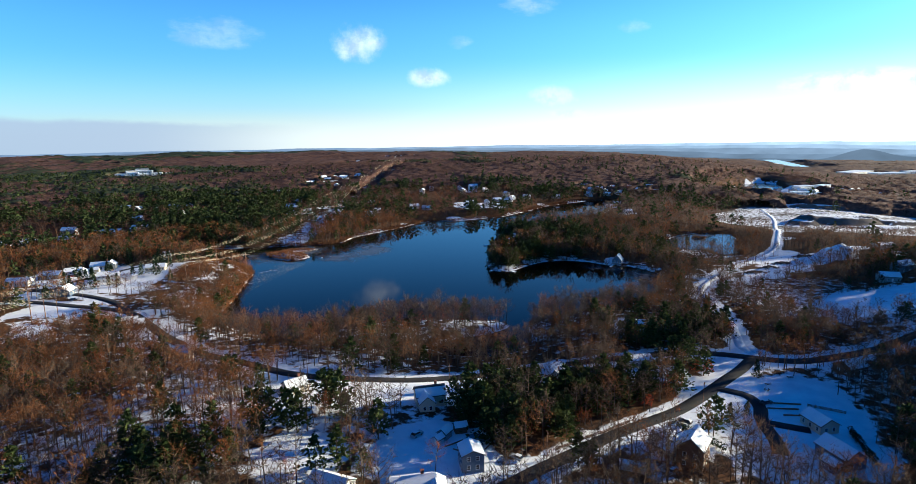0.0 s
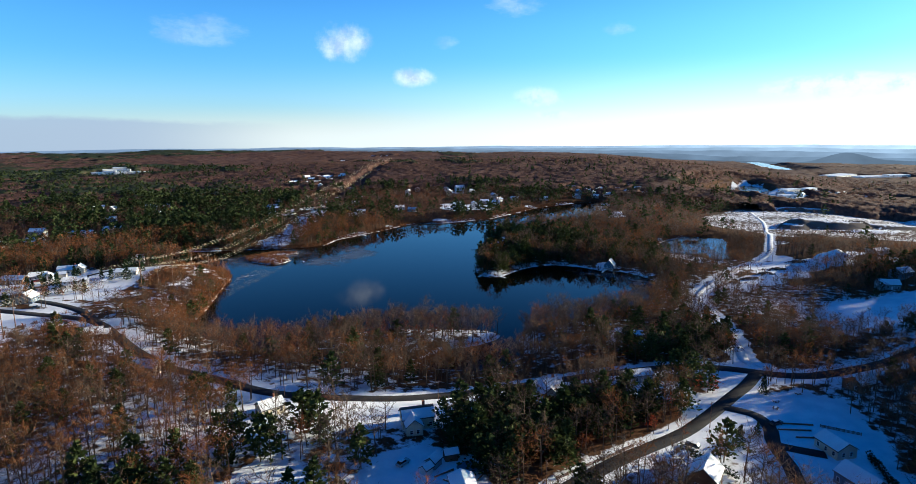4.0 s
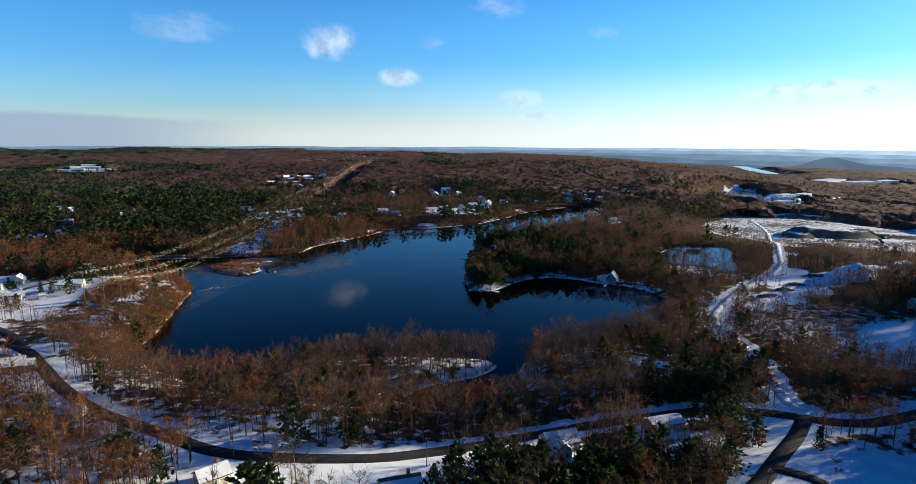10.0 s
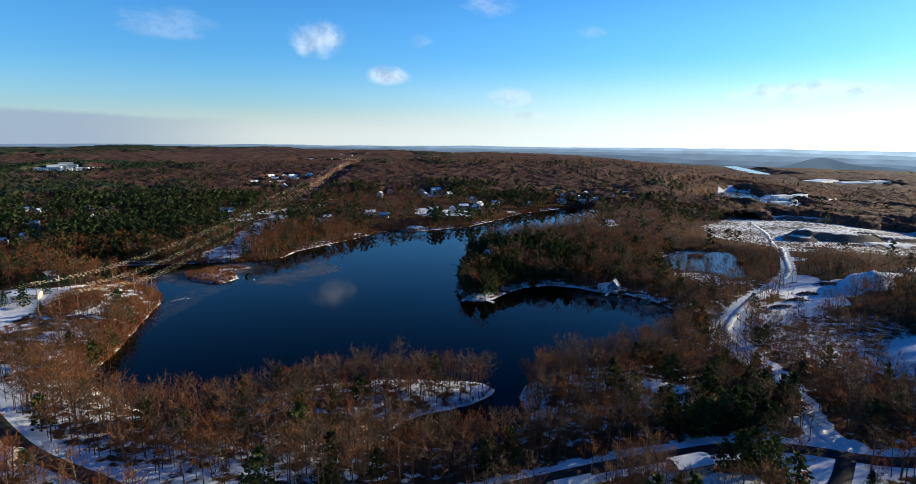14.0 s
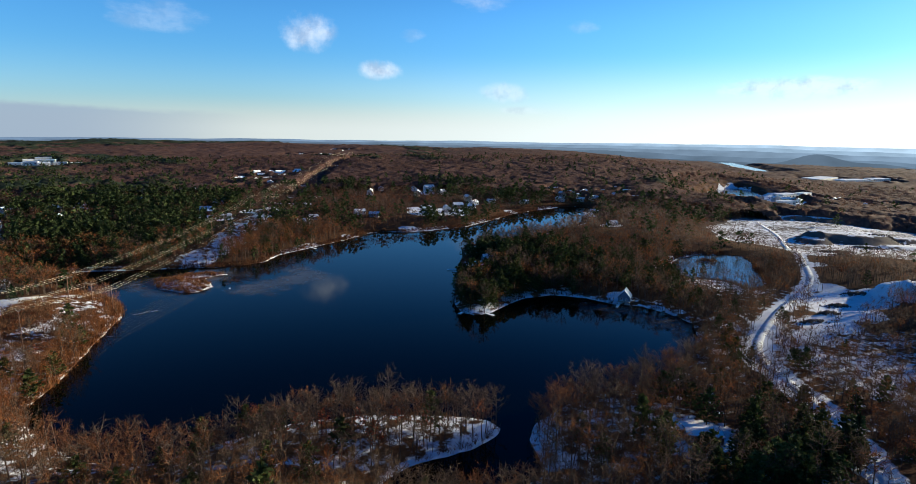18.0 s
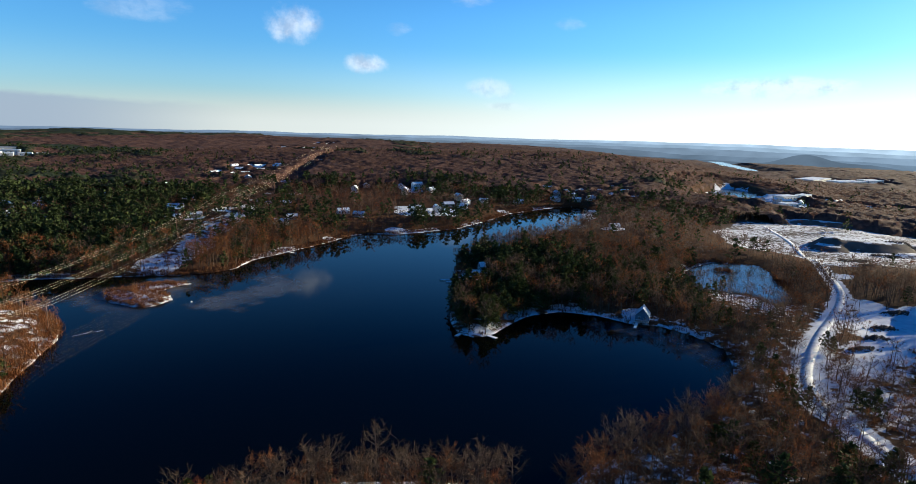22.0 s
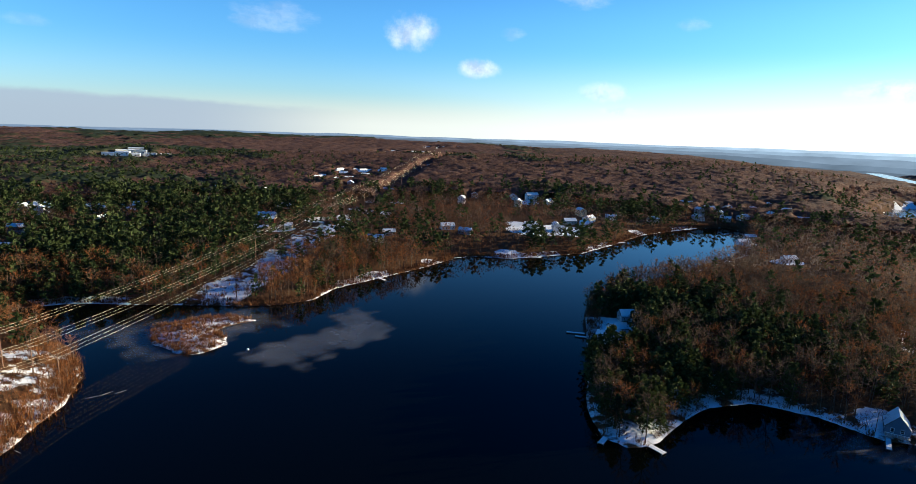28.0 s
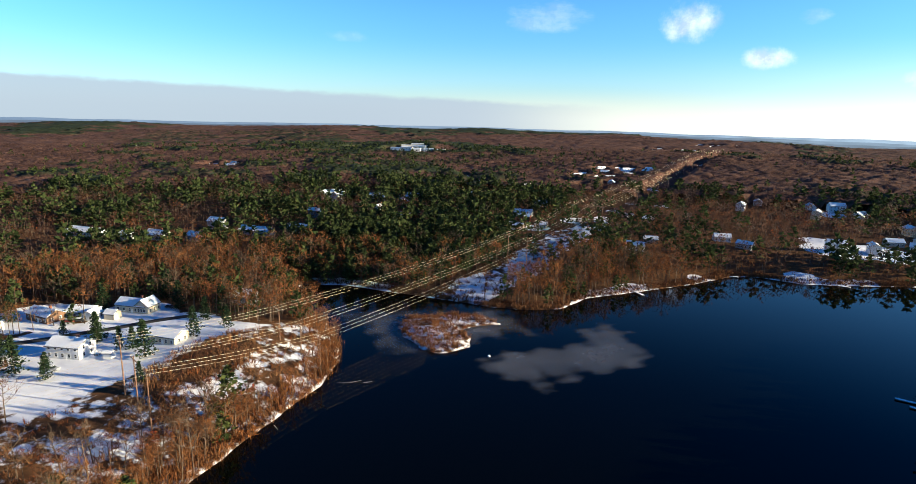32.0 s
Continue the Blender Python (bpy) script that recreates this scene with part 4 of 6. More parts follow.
def jitter(x0, x1, y0, y1, step):
    xs, ys = np.meshgrid(np.arange(x0, x1, step), np.arange(y0, y1, step))
    xs = xs.ravel() + RNG.uniform(-0.48, 0.48, xs.size) * step
    ys = ys.ravel() + RNG.uniform(-0.48, 0.48, ys.size) * step
    return xs, ys


FLIGHT = [(0, 0), (-4, 80), (-9, 200), (-20, 285)]


def grow(lo, hi, step, wedge=(-72, 52)):
    """Tree places in a ring round the flight, split by kind."""
    r = hi + 300
    xs, ys = jitter(-r, r, -60, r, step)
    d = to_line(xs, ys, FLIGHT)
    az = np.degrees(np.arctan2(xs, ys + 30))
    keep = (d >= lo) & (d < hi) & (az > wedge[0]) & (az < wedge[1])
    xs, ys = xs[keep], ys[keep]
    keep = RNG.random(len(xs)) < forest(xs, ys)
    xs, ys = xs[keep], ys[keep]
    return xs, ys, RNG.random(len(xs)) < evergreen(xs, ys)


HOUSE_SPOTS = []      # filled from the houses' list further down: kept free of trees

# ---- houses ----


def part(name, bm, mat, parent, label=""):
    me = bpy.data.meshes.new(name)
    bm.to_mesh(me)
    bm.free()
    me.materials.append(mat)
    ob = new(name, me)
    ob.parent = parent
    return tagged(ob, label) if label else ob


def shared(name, me, parent, m, label=""):
    ob = new(name, me)
    ob.parent = parent
    ob.matrix_basis = m
    return tagged(ob, label) if label else ob


def box(bm, x0, x1, y0, y1, z0, z1):
    v = [bm.verts.new(c) for c in ((x0, y0, z0), (x1, y0, z0), (x1, y1, z0), (x0, y1, z0), (x0, y0, z1), (x1, y0, z1), (x1, y1, z1), (x0, y1, z1))]
    for f in ((3, 2, 1, 0), (4, 5, 6, 7), (0, 1, 5, 4), (1, 2, 6, 5), (2, 3, 7, 6), (3, 0, 4, 7)):
        bm.faces.new([v[i] for i in f])


def boxes(*rows):
    bm = bmesh.new()
    for r in rows:
        box(bm, *r)
    return bm


def mesh_from(name, bm, mat):
    me = bpy.data.meshes.new(name)
    bm.to_mesh(me)
    bm.free()
    me.materials.append(mat)
    return me


def prism(outline, x0, x1):
    """A closed outline in the y-z plane drawn out along x."""
    bm = bmesh.new()
    a, b = [bm.verts.new((x0, y, z)) for y, z in outline], [bm.verts.new((x1, y, z)) for y, z in outline]
    bm.faces.new(a[::-1]), bm.faces.new(b)
    for i in range(len(a)):
        j = (i + 1) % len(a)
        bm.faces.new((a[i], a[j], b[j], b[i]))
    bmesh.ops.recalc_face_normals(bm, faces=bm.faces[:])
    return bm


W_FRAME = mesh_from("window", boxes((-0.55, -0.45, -0.06, 0.03, -0.75, 0.75), (0.45, 0.55, -0.06, 0.03, -0.75, 0.75), (-0.45, 0.45, -0.06, 0.03, 0.65, 0.75),
                                    (-0.45, 0.45, -0.08, 0.03, -0.75, -0.65), (-0.45, 0.45, -0.04, 0.03, -0.03, 0.03)), M_TRIM)
W_PANE = mesh_from("pane", boxes((-0.45, 0.45, -0.02, 0.02, -0.65, 0.65)), M_GLASS)
D_LEAF = mesh_from("door", boxes((-0.5, 0.5, -0.05, 0.05, 0, 2.05), (-0.35, 0.35, -0.07, 0.05, 1.2, 1.85), (-0.35, 0.35, -0.07, 0.05, 0.25, 0.95)), M_TRIM)
C_CHIMNEY = mesh_from("chimney", boxes((-0.4, 0.4, -0.4, 0.4, -1.2, 1.3), (-0.48, 0.48, -0.48, 0.48, 1.3, 1.45)), M_BRICK)
SNOWY = "snow-covered roof with dark eaves"


def gable(root, L, W, H, rise, wall_mat, ox=0.0, oy=0.0, turn=0.0, over=0.4, bare=False):
    """Walls and a pitched roof with a snow layer, as parts of a house."""
    m = pose(ox, oy, 0, 0, 0, turn)
    hw = W / 2
    body = part("wall", prism([(-hw, -1.5), (hw, -1.5), (hw, H), (0, H + rise), (-hw, H)], -L / 2, L / 2), wall_mat, root)
    body.matrix_basis = m
    slope = rise / hw
    ye, ze = hw + over, H - over * slope
    for sgn in (1, -1):
        deck = part("roof", prism([(0, H + rise + 0.03), (sgn * ye, ze + 0.03), (sgn * ye, ze + 0.2), (0, H + rise + 0.22)], -L / 2 - over, L / 2 + over), M_SHINGLE, root)
        deck.matrix_basis = m
        cut = 0.25 if bare else 0.0
        y0, z0 = sgn * ye * cut, H + rise - slope * ye * cut
        part("snow_layer", prism([(y0, z0 + 0.2), (sgn * (ye - 0.12), ze + 0.22), (sgn * (ye - 0.12), ze + 0.42), (y0, z0 + 0.42)], -L / 2 - over + 0.15, L / 2 + over - 0.1),
             M_ROOFSNOW, deck, "smooth white snow on the roof")
    return m


def windows(root, m, L, W, H, storeys, ends=True):
    for s in range(storeys):
        z = 1.55 + 2.7 * s
        if z + 0.8 > H + 0.6:
            break
        n = max(2, int(L / 2.6))
        for i in range(n):
            x = -L / 2 + L * (i + 0.5) / n
            for side, turn in ((-1, 0), (1, 180)):
                fr = shared("window", W_FRAME, root, m @ pose(x, side * (W / 2 + 0.01), z, 0, 0, turn))
                shared("pane", W_PANE, fr, Matrix(), "dark window glass")
        if ends:
            for x, turn in ((-L / 2 - 0.01, -90), (L / 2 + 0.01, 90)):
                for y in (-W / 5, W / 5):
                    fr = shared("window", W_FRAME, root, m @ pose(x, y, z, 0, 0, turn))
                    shared("pane", W_PANE, fr, Matrix(), "dark window glass")


# kind, label, x, y, turn, length, width, wall height, rise, walls, storeys, wing (length, width, height, rise, x, y, turn) or None, extras
NEAR_HOUSES = [
    ("house", "cream house with a front wing and patchy snow on its roof", -11, 197, 14, 10.5, 6.8, 4.0, 2.6, M_CREAM, 2, (6, 5.4, 3.4, 2.2, -2.2, -4.6, 90), "c"),
    ("house", "small yellow house with a snowy roof in the wood", -61, 202, 38, 8, 6, 2.8, 1.9, M_CREAM, 1, None, "c"),
    ("house", "two-storey blue clapboard house with white trim", 3, 156, 100, 7, 6.5, 5.2, 1.4, M_BLUE, 2, None, "p"),
    ("house", "low house with snow-covered roof beside a yard", -13, 142, 10, 12, 8, 3.0, 2.1, M_GREY, 1, (6, 6, 2.7, 1.8, 6, -1.5, 90), "c"),
    ("house", "low house with a snowy roof among bare trees", -35, 142, -25, 11, 7, 3.0, 2.0, M_WHITE, 1, None, ""),
    ("house", "white house with snowy cross gables behind pines", 38, 226, 15, 11, 7, 3.2, 2.6, M_WHITE, 1, (6, 5.5, 3.0, 2.3, -2.0, -4, 90), "c"),
    ("house", "long low building with a snowy roof beside the road", 76, 236, 14, 12, 6.0, 3.0, 1.2, M_GREY, 1, None, ""),
    ("barn", "tall brown barn with a sunlit snowy roof", 70, 160, 55, 9, 7.5, 6.4, 3.0, M_BROWN, 2, None, ""),
    ("house", "cream house with a sunlit snowy roof behind bare trees", 65, 169, 35, 9, 7, 3.4, 2.4, M_CREAM, 1, (5, 5, 3.0, 2.0, -4, -4, 90), "c"),
    ("house", "dark blue house with a broad snow-covered roof", 115, 161, 104, 11, 7.5, 3.6, 2.5, M_BLUE, 1, (5, 4, 2.4, 1.0, -3, 6, 0), ""),
    ("house", "cream cottage with a snow-covered roof beside a driveway", 121, 181, 100, 9, 7, 3.0, 2.0, M_CREAM, 1, None, ""),
    ("house", "brown cottage with a snowy roof by the bend of the road", -173, 291, 20, 10, 7, 3.2, 2.6, M_BROWN, 1, (4, 5, 2.6, 1.8, 6, 0, 0), "c"),
    ("house", "small yellow cottage hidden among bare trees", -123, 247, -10, 8, 6.5, 3.2, 2.2, M_CREAM, 1, None, ""),
    ("house", "blue and white two-storey house with attached wing", -256, 354, 8, 9, 7.5, 5.2, 2.4, M_BLUE, 2, (9, 8, 3.4, 3.0, 9.5, -2, 90), "c"),
    ("house", "white ranch house behind a hedge", -300, 386, 5, 15, 8, 3.0, 2.2, M_WHITE, 1, None, "c"),
    ("house", "brown and white ranch house with a snowy roof", -292, 406, 6, 14, 8, 3.0, 2.2, M_BROWN, 1, None, "c"),
    ("house", "white house with a shallow snowy roof", -283, 417, 25, 11, 8, 2.9, 2.0, M_WHITE, 1, (6, 6, 2.7, 1.6, 6, -3, 90), ""),
    ("house", "large white two-storey house standing in a snowy yard", -241, 390, 22, 13, 8.5, 4.6, 2.2, M_WHITE, 2, None, "c"),
    ("house", "long tan house with two snowy gables", -272, 434, 18, 15, 8, 3.2, 2.4, M_CREAM, 1, (8, 7, 3.4, 2.8, 6, 0, 90), "c"),
    ("house", "tan ranch house with a snowy roof beside an evergreen", -221, 415, 14, 13, 8, 3.0, 1.8, M_CREAM, 1, None, ""),
    ("house", "grey house with a snowy roof against the wood", -243, 470, 20, 11, 8, 4.2, 2.6, M_GREY, 2, None, "c"),
    ("shed", "small white garden shed in the snow", -226, 395, 30, 3.2, 2.6, 2.2, 0.9, M_WHITE, 0, None, ""),
    ("shed", "cream garage with a snowy roof", -270, 422, 20, 5, 4.5, 2.5, 1.4, M_CREAM, 0, None, ""),
    ("shed", "small grey shed with snow on its roof", -5, 172, 60, 4, 3.2, 2.3, 1.2, M_GREY, 0, None, ""),
    ("shed", "small brown shed beside the round pool", 0, 176, 15, 4, 3, 2.3, 1.0, M_BROWN, 0, None, ""),
    ("shed", "little white shed on the slope", -7, 168, 50, 3, 2.4, 2.0, 0.9, M_WHITE, 0, None, ""),
    ("cabin", "low brown cabin with a flat snowy roof", 90, 285, 168, 11, 7, 2.8, 0.7, M_BROWN, 1, (4, 5, 2.4, 0.5, 6, -3, 0), ""),
    ("boathouse", "dark boathouse with a steep snowy roof and railed porch", 126, 449, 62, 8, 7, 2.6, 4.0, M_BLUE, 1, None, "b"),
    ("house", "house with sunlit snowy gables on the island shore", 43, 512, 60, 10, 7, 3.4, 2.8, M_CREAM, 1, (6, 5, 3.0, 2.2, 0, 5, 90), "c"),
    ("house", "white island house under bare trees", 47, 527, 15, 8, 6, 3.0, 2.0, M_WHITE, 1, None, ""),
    ("house", "grey island cottage with a snowy roof", 56, 546, 10, 9, 6.5, 3.0, 2.4, M_GREY, 1, None, ""),
    ("warehouse", "pale metal building with a snowy roof by the gravel pit", 336, 451, 8, 14, 9, 5.0, 1.2, M_GREY, 1, None, ""),
    ("house", "blue-grey house beside a snowy field", 287, 366, 20, 12, 8, 4.5, 2.5, M_BLUE, 2, None, "c"),
    ("house", "grey house with a snowy roof beside a field", 268, 352, -15, 11, 8, 3.2, 2.2, M_GREY, 1, None, ""),
    ("house", "dark cottage under bare trees by the road", 160, 224, 20, 10, 7.5, 3.2, 2.2, M_BROWN, 1, None, ""),
]
# farther houses: x, y, turn, length, storeys, wall index
WEST_HOUSES = [(-443, 505, 15, 26, 1, 0), (-410, 511, 12, 16, 1, 3), (-393, 526, 10, 15, 1, 0), (-367, 538, 10, 14, 1, 3), (-384, 568, 8, 13, 2, 3), (-348, 572, 14, 24, 1, 3), (-330, 596, 10, 16, 1, 3), (-355, 640, 15, 10, 2, 2), (-300, 690, 10, 11, 1, 0)]
SHORE_HOUSES = [(16, 766, 10, 12, 2, 0), (39, 773, 95, 11, 2, 0), (55, 812, 20, 12, 1, 3), (70, 806, -10, 12, 1, 0), (-105, 687, 5, 12, 1, 0), (-100, 712, 15, 10, 1, 3), (-57, 757, 20, 12, 1, 0), (-40, 742, -15, 11, 1, 3), (207, 787, 15, 12, 1, 0), (222, 810, 0, 10, 1, 3), (206, 700, 10, 10, 1, 0), (-207, 731, 12, 10, 2, 4), (-186, 716, 10, 10, 1, 1), (-202, 704, 5, 12, 1, 0), (-222, 762, 8, 18, 1, 0), (-230, 830, 5, 13, 1, 0)]
STRIP_HOUSES = [(-120, 800, 10, 12, 1, 3)]
FAR_HOUSES = WEST_HOUSES + SHORE_HOUSES + STRIP_HOUSES
# hamlets farther off: centre, half extents, number of houses
HAMLETS = [(-235, 1080, 42, 110, 20), (-300, 1880, 66, 60, 13), (-200, 2150, 70, 40, 8), (255, 930, 55, 42, 13), (500, 1500, 60, 50, 8), (700, 965, 60, 40, 8), (-400, 750, 75, 45, 9), (-345, 920, 70, 70, 9),
           (-715, 845, 40, 30, 5), (-1160, 1340, 70, 60, 6), (-870, 1270, 50, 30, 4), (-10, 930, 60, 40, 6), (110, 850, 40, 30, 4), (560, 1000, 50, 60, 5), (1150, 1500, 90, 60, 6)]
PICK = random.Random(23)
for cx, cy, dx, dy, n in HAMLETS:
    here = []
    for _ in range(n * 30):
        q = (round(cx + PICK.uniform(-dx, dx)), round(cy + PICK.uniform(-dy, dy)))
        if len(here) < n and all(math.hypot(q[0] - a, q[1] - b) > 19 for a, b in here) and water_distance(np.array([q[0]]), np.array([q[1]]))[0] > 12 and to_line(np.array([q[0]]), np.array([q[1]]), LINE)[0] > 26:
            here.append(q)
            FAR_HOUSES.append((*q, PICK.randrange(-20, 110), PICK.randrange(11, 15), PICK.choice((1, 1, 2)), PICK.choice((0, 0, 0, 1, 3, 3))))
WALLS = [M_WHITE, M_CREAM, M_BLUE, M_GREY, M_REDWALL]
WORDS = ["white", "cream", "blue", "grey", "red"]
HOUSE_SPOTS += [(h[2], h[3], 0.5 * max(h[5], h[6]) + 3.0) for h in NEAR_HOUSES] + [(h[0], h[1] - 4, 0.5 * h[3] + 6) for h in FAR_HOUSES]
HOUSE_SPOTS += [(37, 217, 8), (76, 228, 9), (73, 222, 6), (-12, 188, 9), (-9, 182, 5), (-60, 197, 10), (-56, 188, 8), (4, 147, 7), (66, 160, 6), (70, 152, 8), (113, 149, 9), (89, 278, 8), (126, 442, 8), (-173, 283, 8)]
# houses stand on the mean of the ground under them
for kind, label, x, y, turn, L, W, H, rise, wall, storeys, wing, extra in NEAR_HOUSES:
    root = tagged(new(kind), label, kind)
    zs = land(np.array([x, x + 4, x - 4, x, x]), np.array([y, y, y, y + 4, y - 4]))
    root.matrix_world = pose(x, y, float(zs.mean()), 0, 0, turn)
    m = gable(root, L, W, H, rise, wall, bare=kind == "house" and extra == "c" and abs(x + 11) < 1)
    windows(root, m, L, W, H, storeys)
    if storeys:
        shared("door", D_LEAF, root, m @ pose(L * 0.08, -W / 2 - 0.03, 0, 0, 0, 0))
    if wing:
        wl, ww, wh, wr, ox, oy, wt_ = wing
        mm = gable(root, wl, ww, wh, wr, wall, ox, oy, wt_)
        windows(root, mm, wl, ww, wh, 1, True)
    if "c" in extra:
        shared("chimney", C_CHIMNEY, root, m @ pose(L * 0.22, 0.4, H + rise, 0, 0, 0), "red brick chimney")
    if "p" in extra:
        part("porch", boxes((-L / 2, L / 2, -W / 2 - 1.6, -W / 2, 2.5, 2.7), (-L / 2, -L / 2 + 0.15, -W / 2 - 1.6, -W / 2 - 1.45, -0.5, 2.5), (L / 2 - 0.15, L / 2, -W / 2 - 1.6, -W / 2 - 1.45, -0.5, 2.5)), M_TRIM, root)
    if "b" in extra:
        part("porch", boxes((-L / 2 - 2.4, -L / 2, -W / 2, W / 2, 0.1, 0.3)), M_WOOD, root)
        part("railing", boxes(*[(-L / 2 - 2.4, -L / 2 - 2.3, -W / 2 + i * W / 8 - 0.04, -W / 2 + i * W / 8 + 0.04, 0.3, 1.25) for i in range(9)],
                              (-L / 2 - 2.42, -L / 2 - 2.28, -W / 2, W / 2, 1.2, 1.3)), M_TRIM, root)
for x, y, turn, L, storeys, wi in FAR_HOUSES:
    W, H = 0.62 * L if L < 18 else 9.0, 0.4 + 2.7 * storeys
    root = tagged(new("house"), WORDS[wi] + " house with a snow-covered roof among distant trees", "house", "distant houses")
    root.matrix_world = pose(x, y, ground(x, y) + 0.2, 0, 0, turn)
    m = gable(root, L, W, H, 0.3 * W, WALLS[wi])
    if math.hypot(x, y) < 1000:
        windows(root, m, L, W, H, storeys, False)
    shared("chimney", C_CHIMNEY, root, m @ pose(L * 0.25, 0.2, H + 0.3 * W, 0, 0, 0), "red brick chimney")

# the far white works on the hillside
for i, (x, y, L, W, H) in enumerate(((-765, 1330, 22, 12, 7), (-742, 1338, 24, 12, 8), (-715, 1332, 20, 11, 7), (-752, 1358, 30, 12, 9), (-722, 1362, 26, 12, 9), (-694, 1352, 22, 11, 7), (-745, 1385, 28, 12, 10),
                                     (-676, 1372, 18, 10, 6), (-835, 1345, 26, 12, 6), (-862, 1360, 22, 11, 6), (165, 1660, 60, 18, 6), (1000, 1470, 110, 40, 8), (1060, 1440, 80, 34, 7), (1150, 1470, 60, 30, 7),
                                     (585, 985, 36, 16, 7), (640, 1020, 30, 14, 6), (530, 900, 24, 12, 6))):
    root = tagged(new("works_building"), "pale flat-roofed building far off among the woods", "building", "far pale buildings")
    root.matrix_world = pose(x, y, ground(x, y), 0, 0, 12 + 7 * (i % 4))
    part("wall", boxes((-L / 2, L / 2, -W / 2, W / 2, -3, H)), M_PLASTER, root)
    part("roof", boxes((-L / 2 - 0.4, L / 2 + 0.4, -W / 2 - 0.4, W / 2 + 0.4, H, H + 0.7)), M_ROOFSNOW, root, "snow-covered flat roof")
    for k in range(int(L / 8)):
        fr = shared("window", W_FRAME, root, pose(-L / 2 + 4 + 8 * k, -W / 2 - 0.02, H * 0.55) @ Matrix.Diagonal((3, 1, 1.4, 1)))
        shared("pane", W_PANE, fr, Matrix(), "dark window glass")
    HOUSE_SPOTS.append((x, y - 15, L * 0.55 + 10))


def away_from_houses(xs, ys):
    ok = np.ones(len(xs), bool)
    for x, y, r in HOUSE_SPOTS:
        ok &= np.hypot(xs - x, ys - y) > r
    return ok


def canopy(lo, hi, cell, ragged, wedge=(-73, 53)):
    """The closed top of a wood far off: crowns of uneven height, pines standing taller, open where the wood is."""
    x, y = np.meshgrid(np.arange(-hi * 0.97, hi * 0.82, cell), np.arange(100, hi + 300, cell))
    x = x + RNG.uniform(-0.42, 0.42, x.shape) * cell
    y = y + RNG.uniform(-0.42, 0.42, x.shape) * cell
    d, az = to_line(x, y, FLIGHT), np.degrees(np.arctan2(x, y + 30))
    keep = (d > lo - 25) & (d < hi + 25) & (az > wedge[0]) & (az < wedge[1])
    kx, ky = x[keep], y[keep]
    f = np.clip(forest(kx, ky) * 1.6, 0, 1)
    for hx, hy, r in HOUSE_SPOTS:
        if hy > 700 or abs(hx) > 500:
            f = f * ramp01(np.hypot(kx - hx, ky - hy), r * 0.5, r + 1)
    for poly in (RIVER, FARPOND):
        f = f * (0.15 + 0.85 * ramp01(signed(kx, ky, poly), 5, 70))
    f = np.where(f < 0.9, f * RNG.uniform(0.25, 1.0, len(kx)), f)
    p = ramp01(evergreen(kx, ky) + RNG.uniform(-0.3, 0.3, len(kx)), 0.3, 0.6)
    swell = np.sin(kx * 0.11 + 2 * np.sin(ky * 0.05)) * np.sin(ky * 0.13 + 1.5 * np.sin(kx * 0.06)) + 0.8 * np.sin(kx * 0.031 - ky * 0.023)
    h = 8.2 + 1.1 * swell + ragged * RNG.uniform(-0.5, 0.5, len(kx)) + p * (2.0 + 3.0 * RNG.random(len(kx)) ** 2)
    z = land(kx, ky) + h * f - 1.5 * (1 - f)
    at = np.full(x.shape, -1)
    at[keep] = np.arange(len(kx))
    q = np.stack([at[:-1, :-1], at[:-1, 1:], at[1:, 1:], at[1:, :-1]], -1).reshape(-1, 4)
    q = q[(q >= 0).all(1)]
    q = q[f[q].max(1) > 0.1]
    me = mesh_of("far_wood", np.stack([kx, ky, z], -1), q, M_CANOPY, True)
    me.attributes.new("pine", "FLOAT", "POINT").data.foreach_set("value", (p * f).astype(np.float32))
    return me


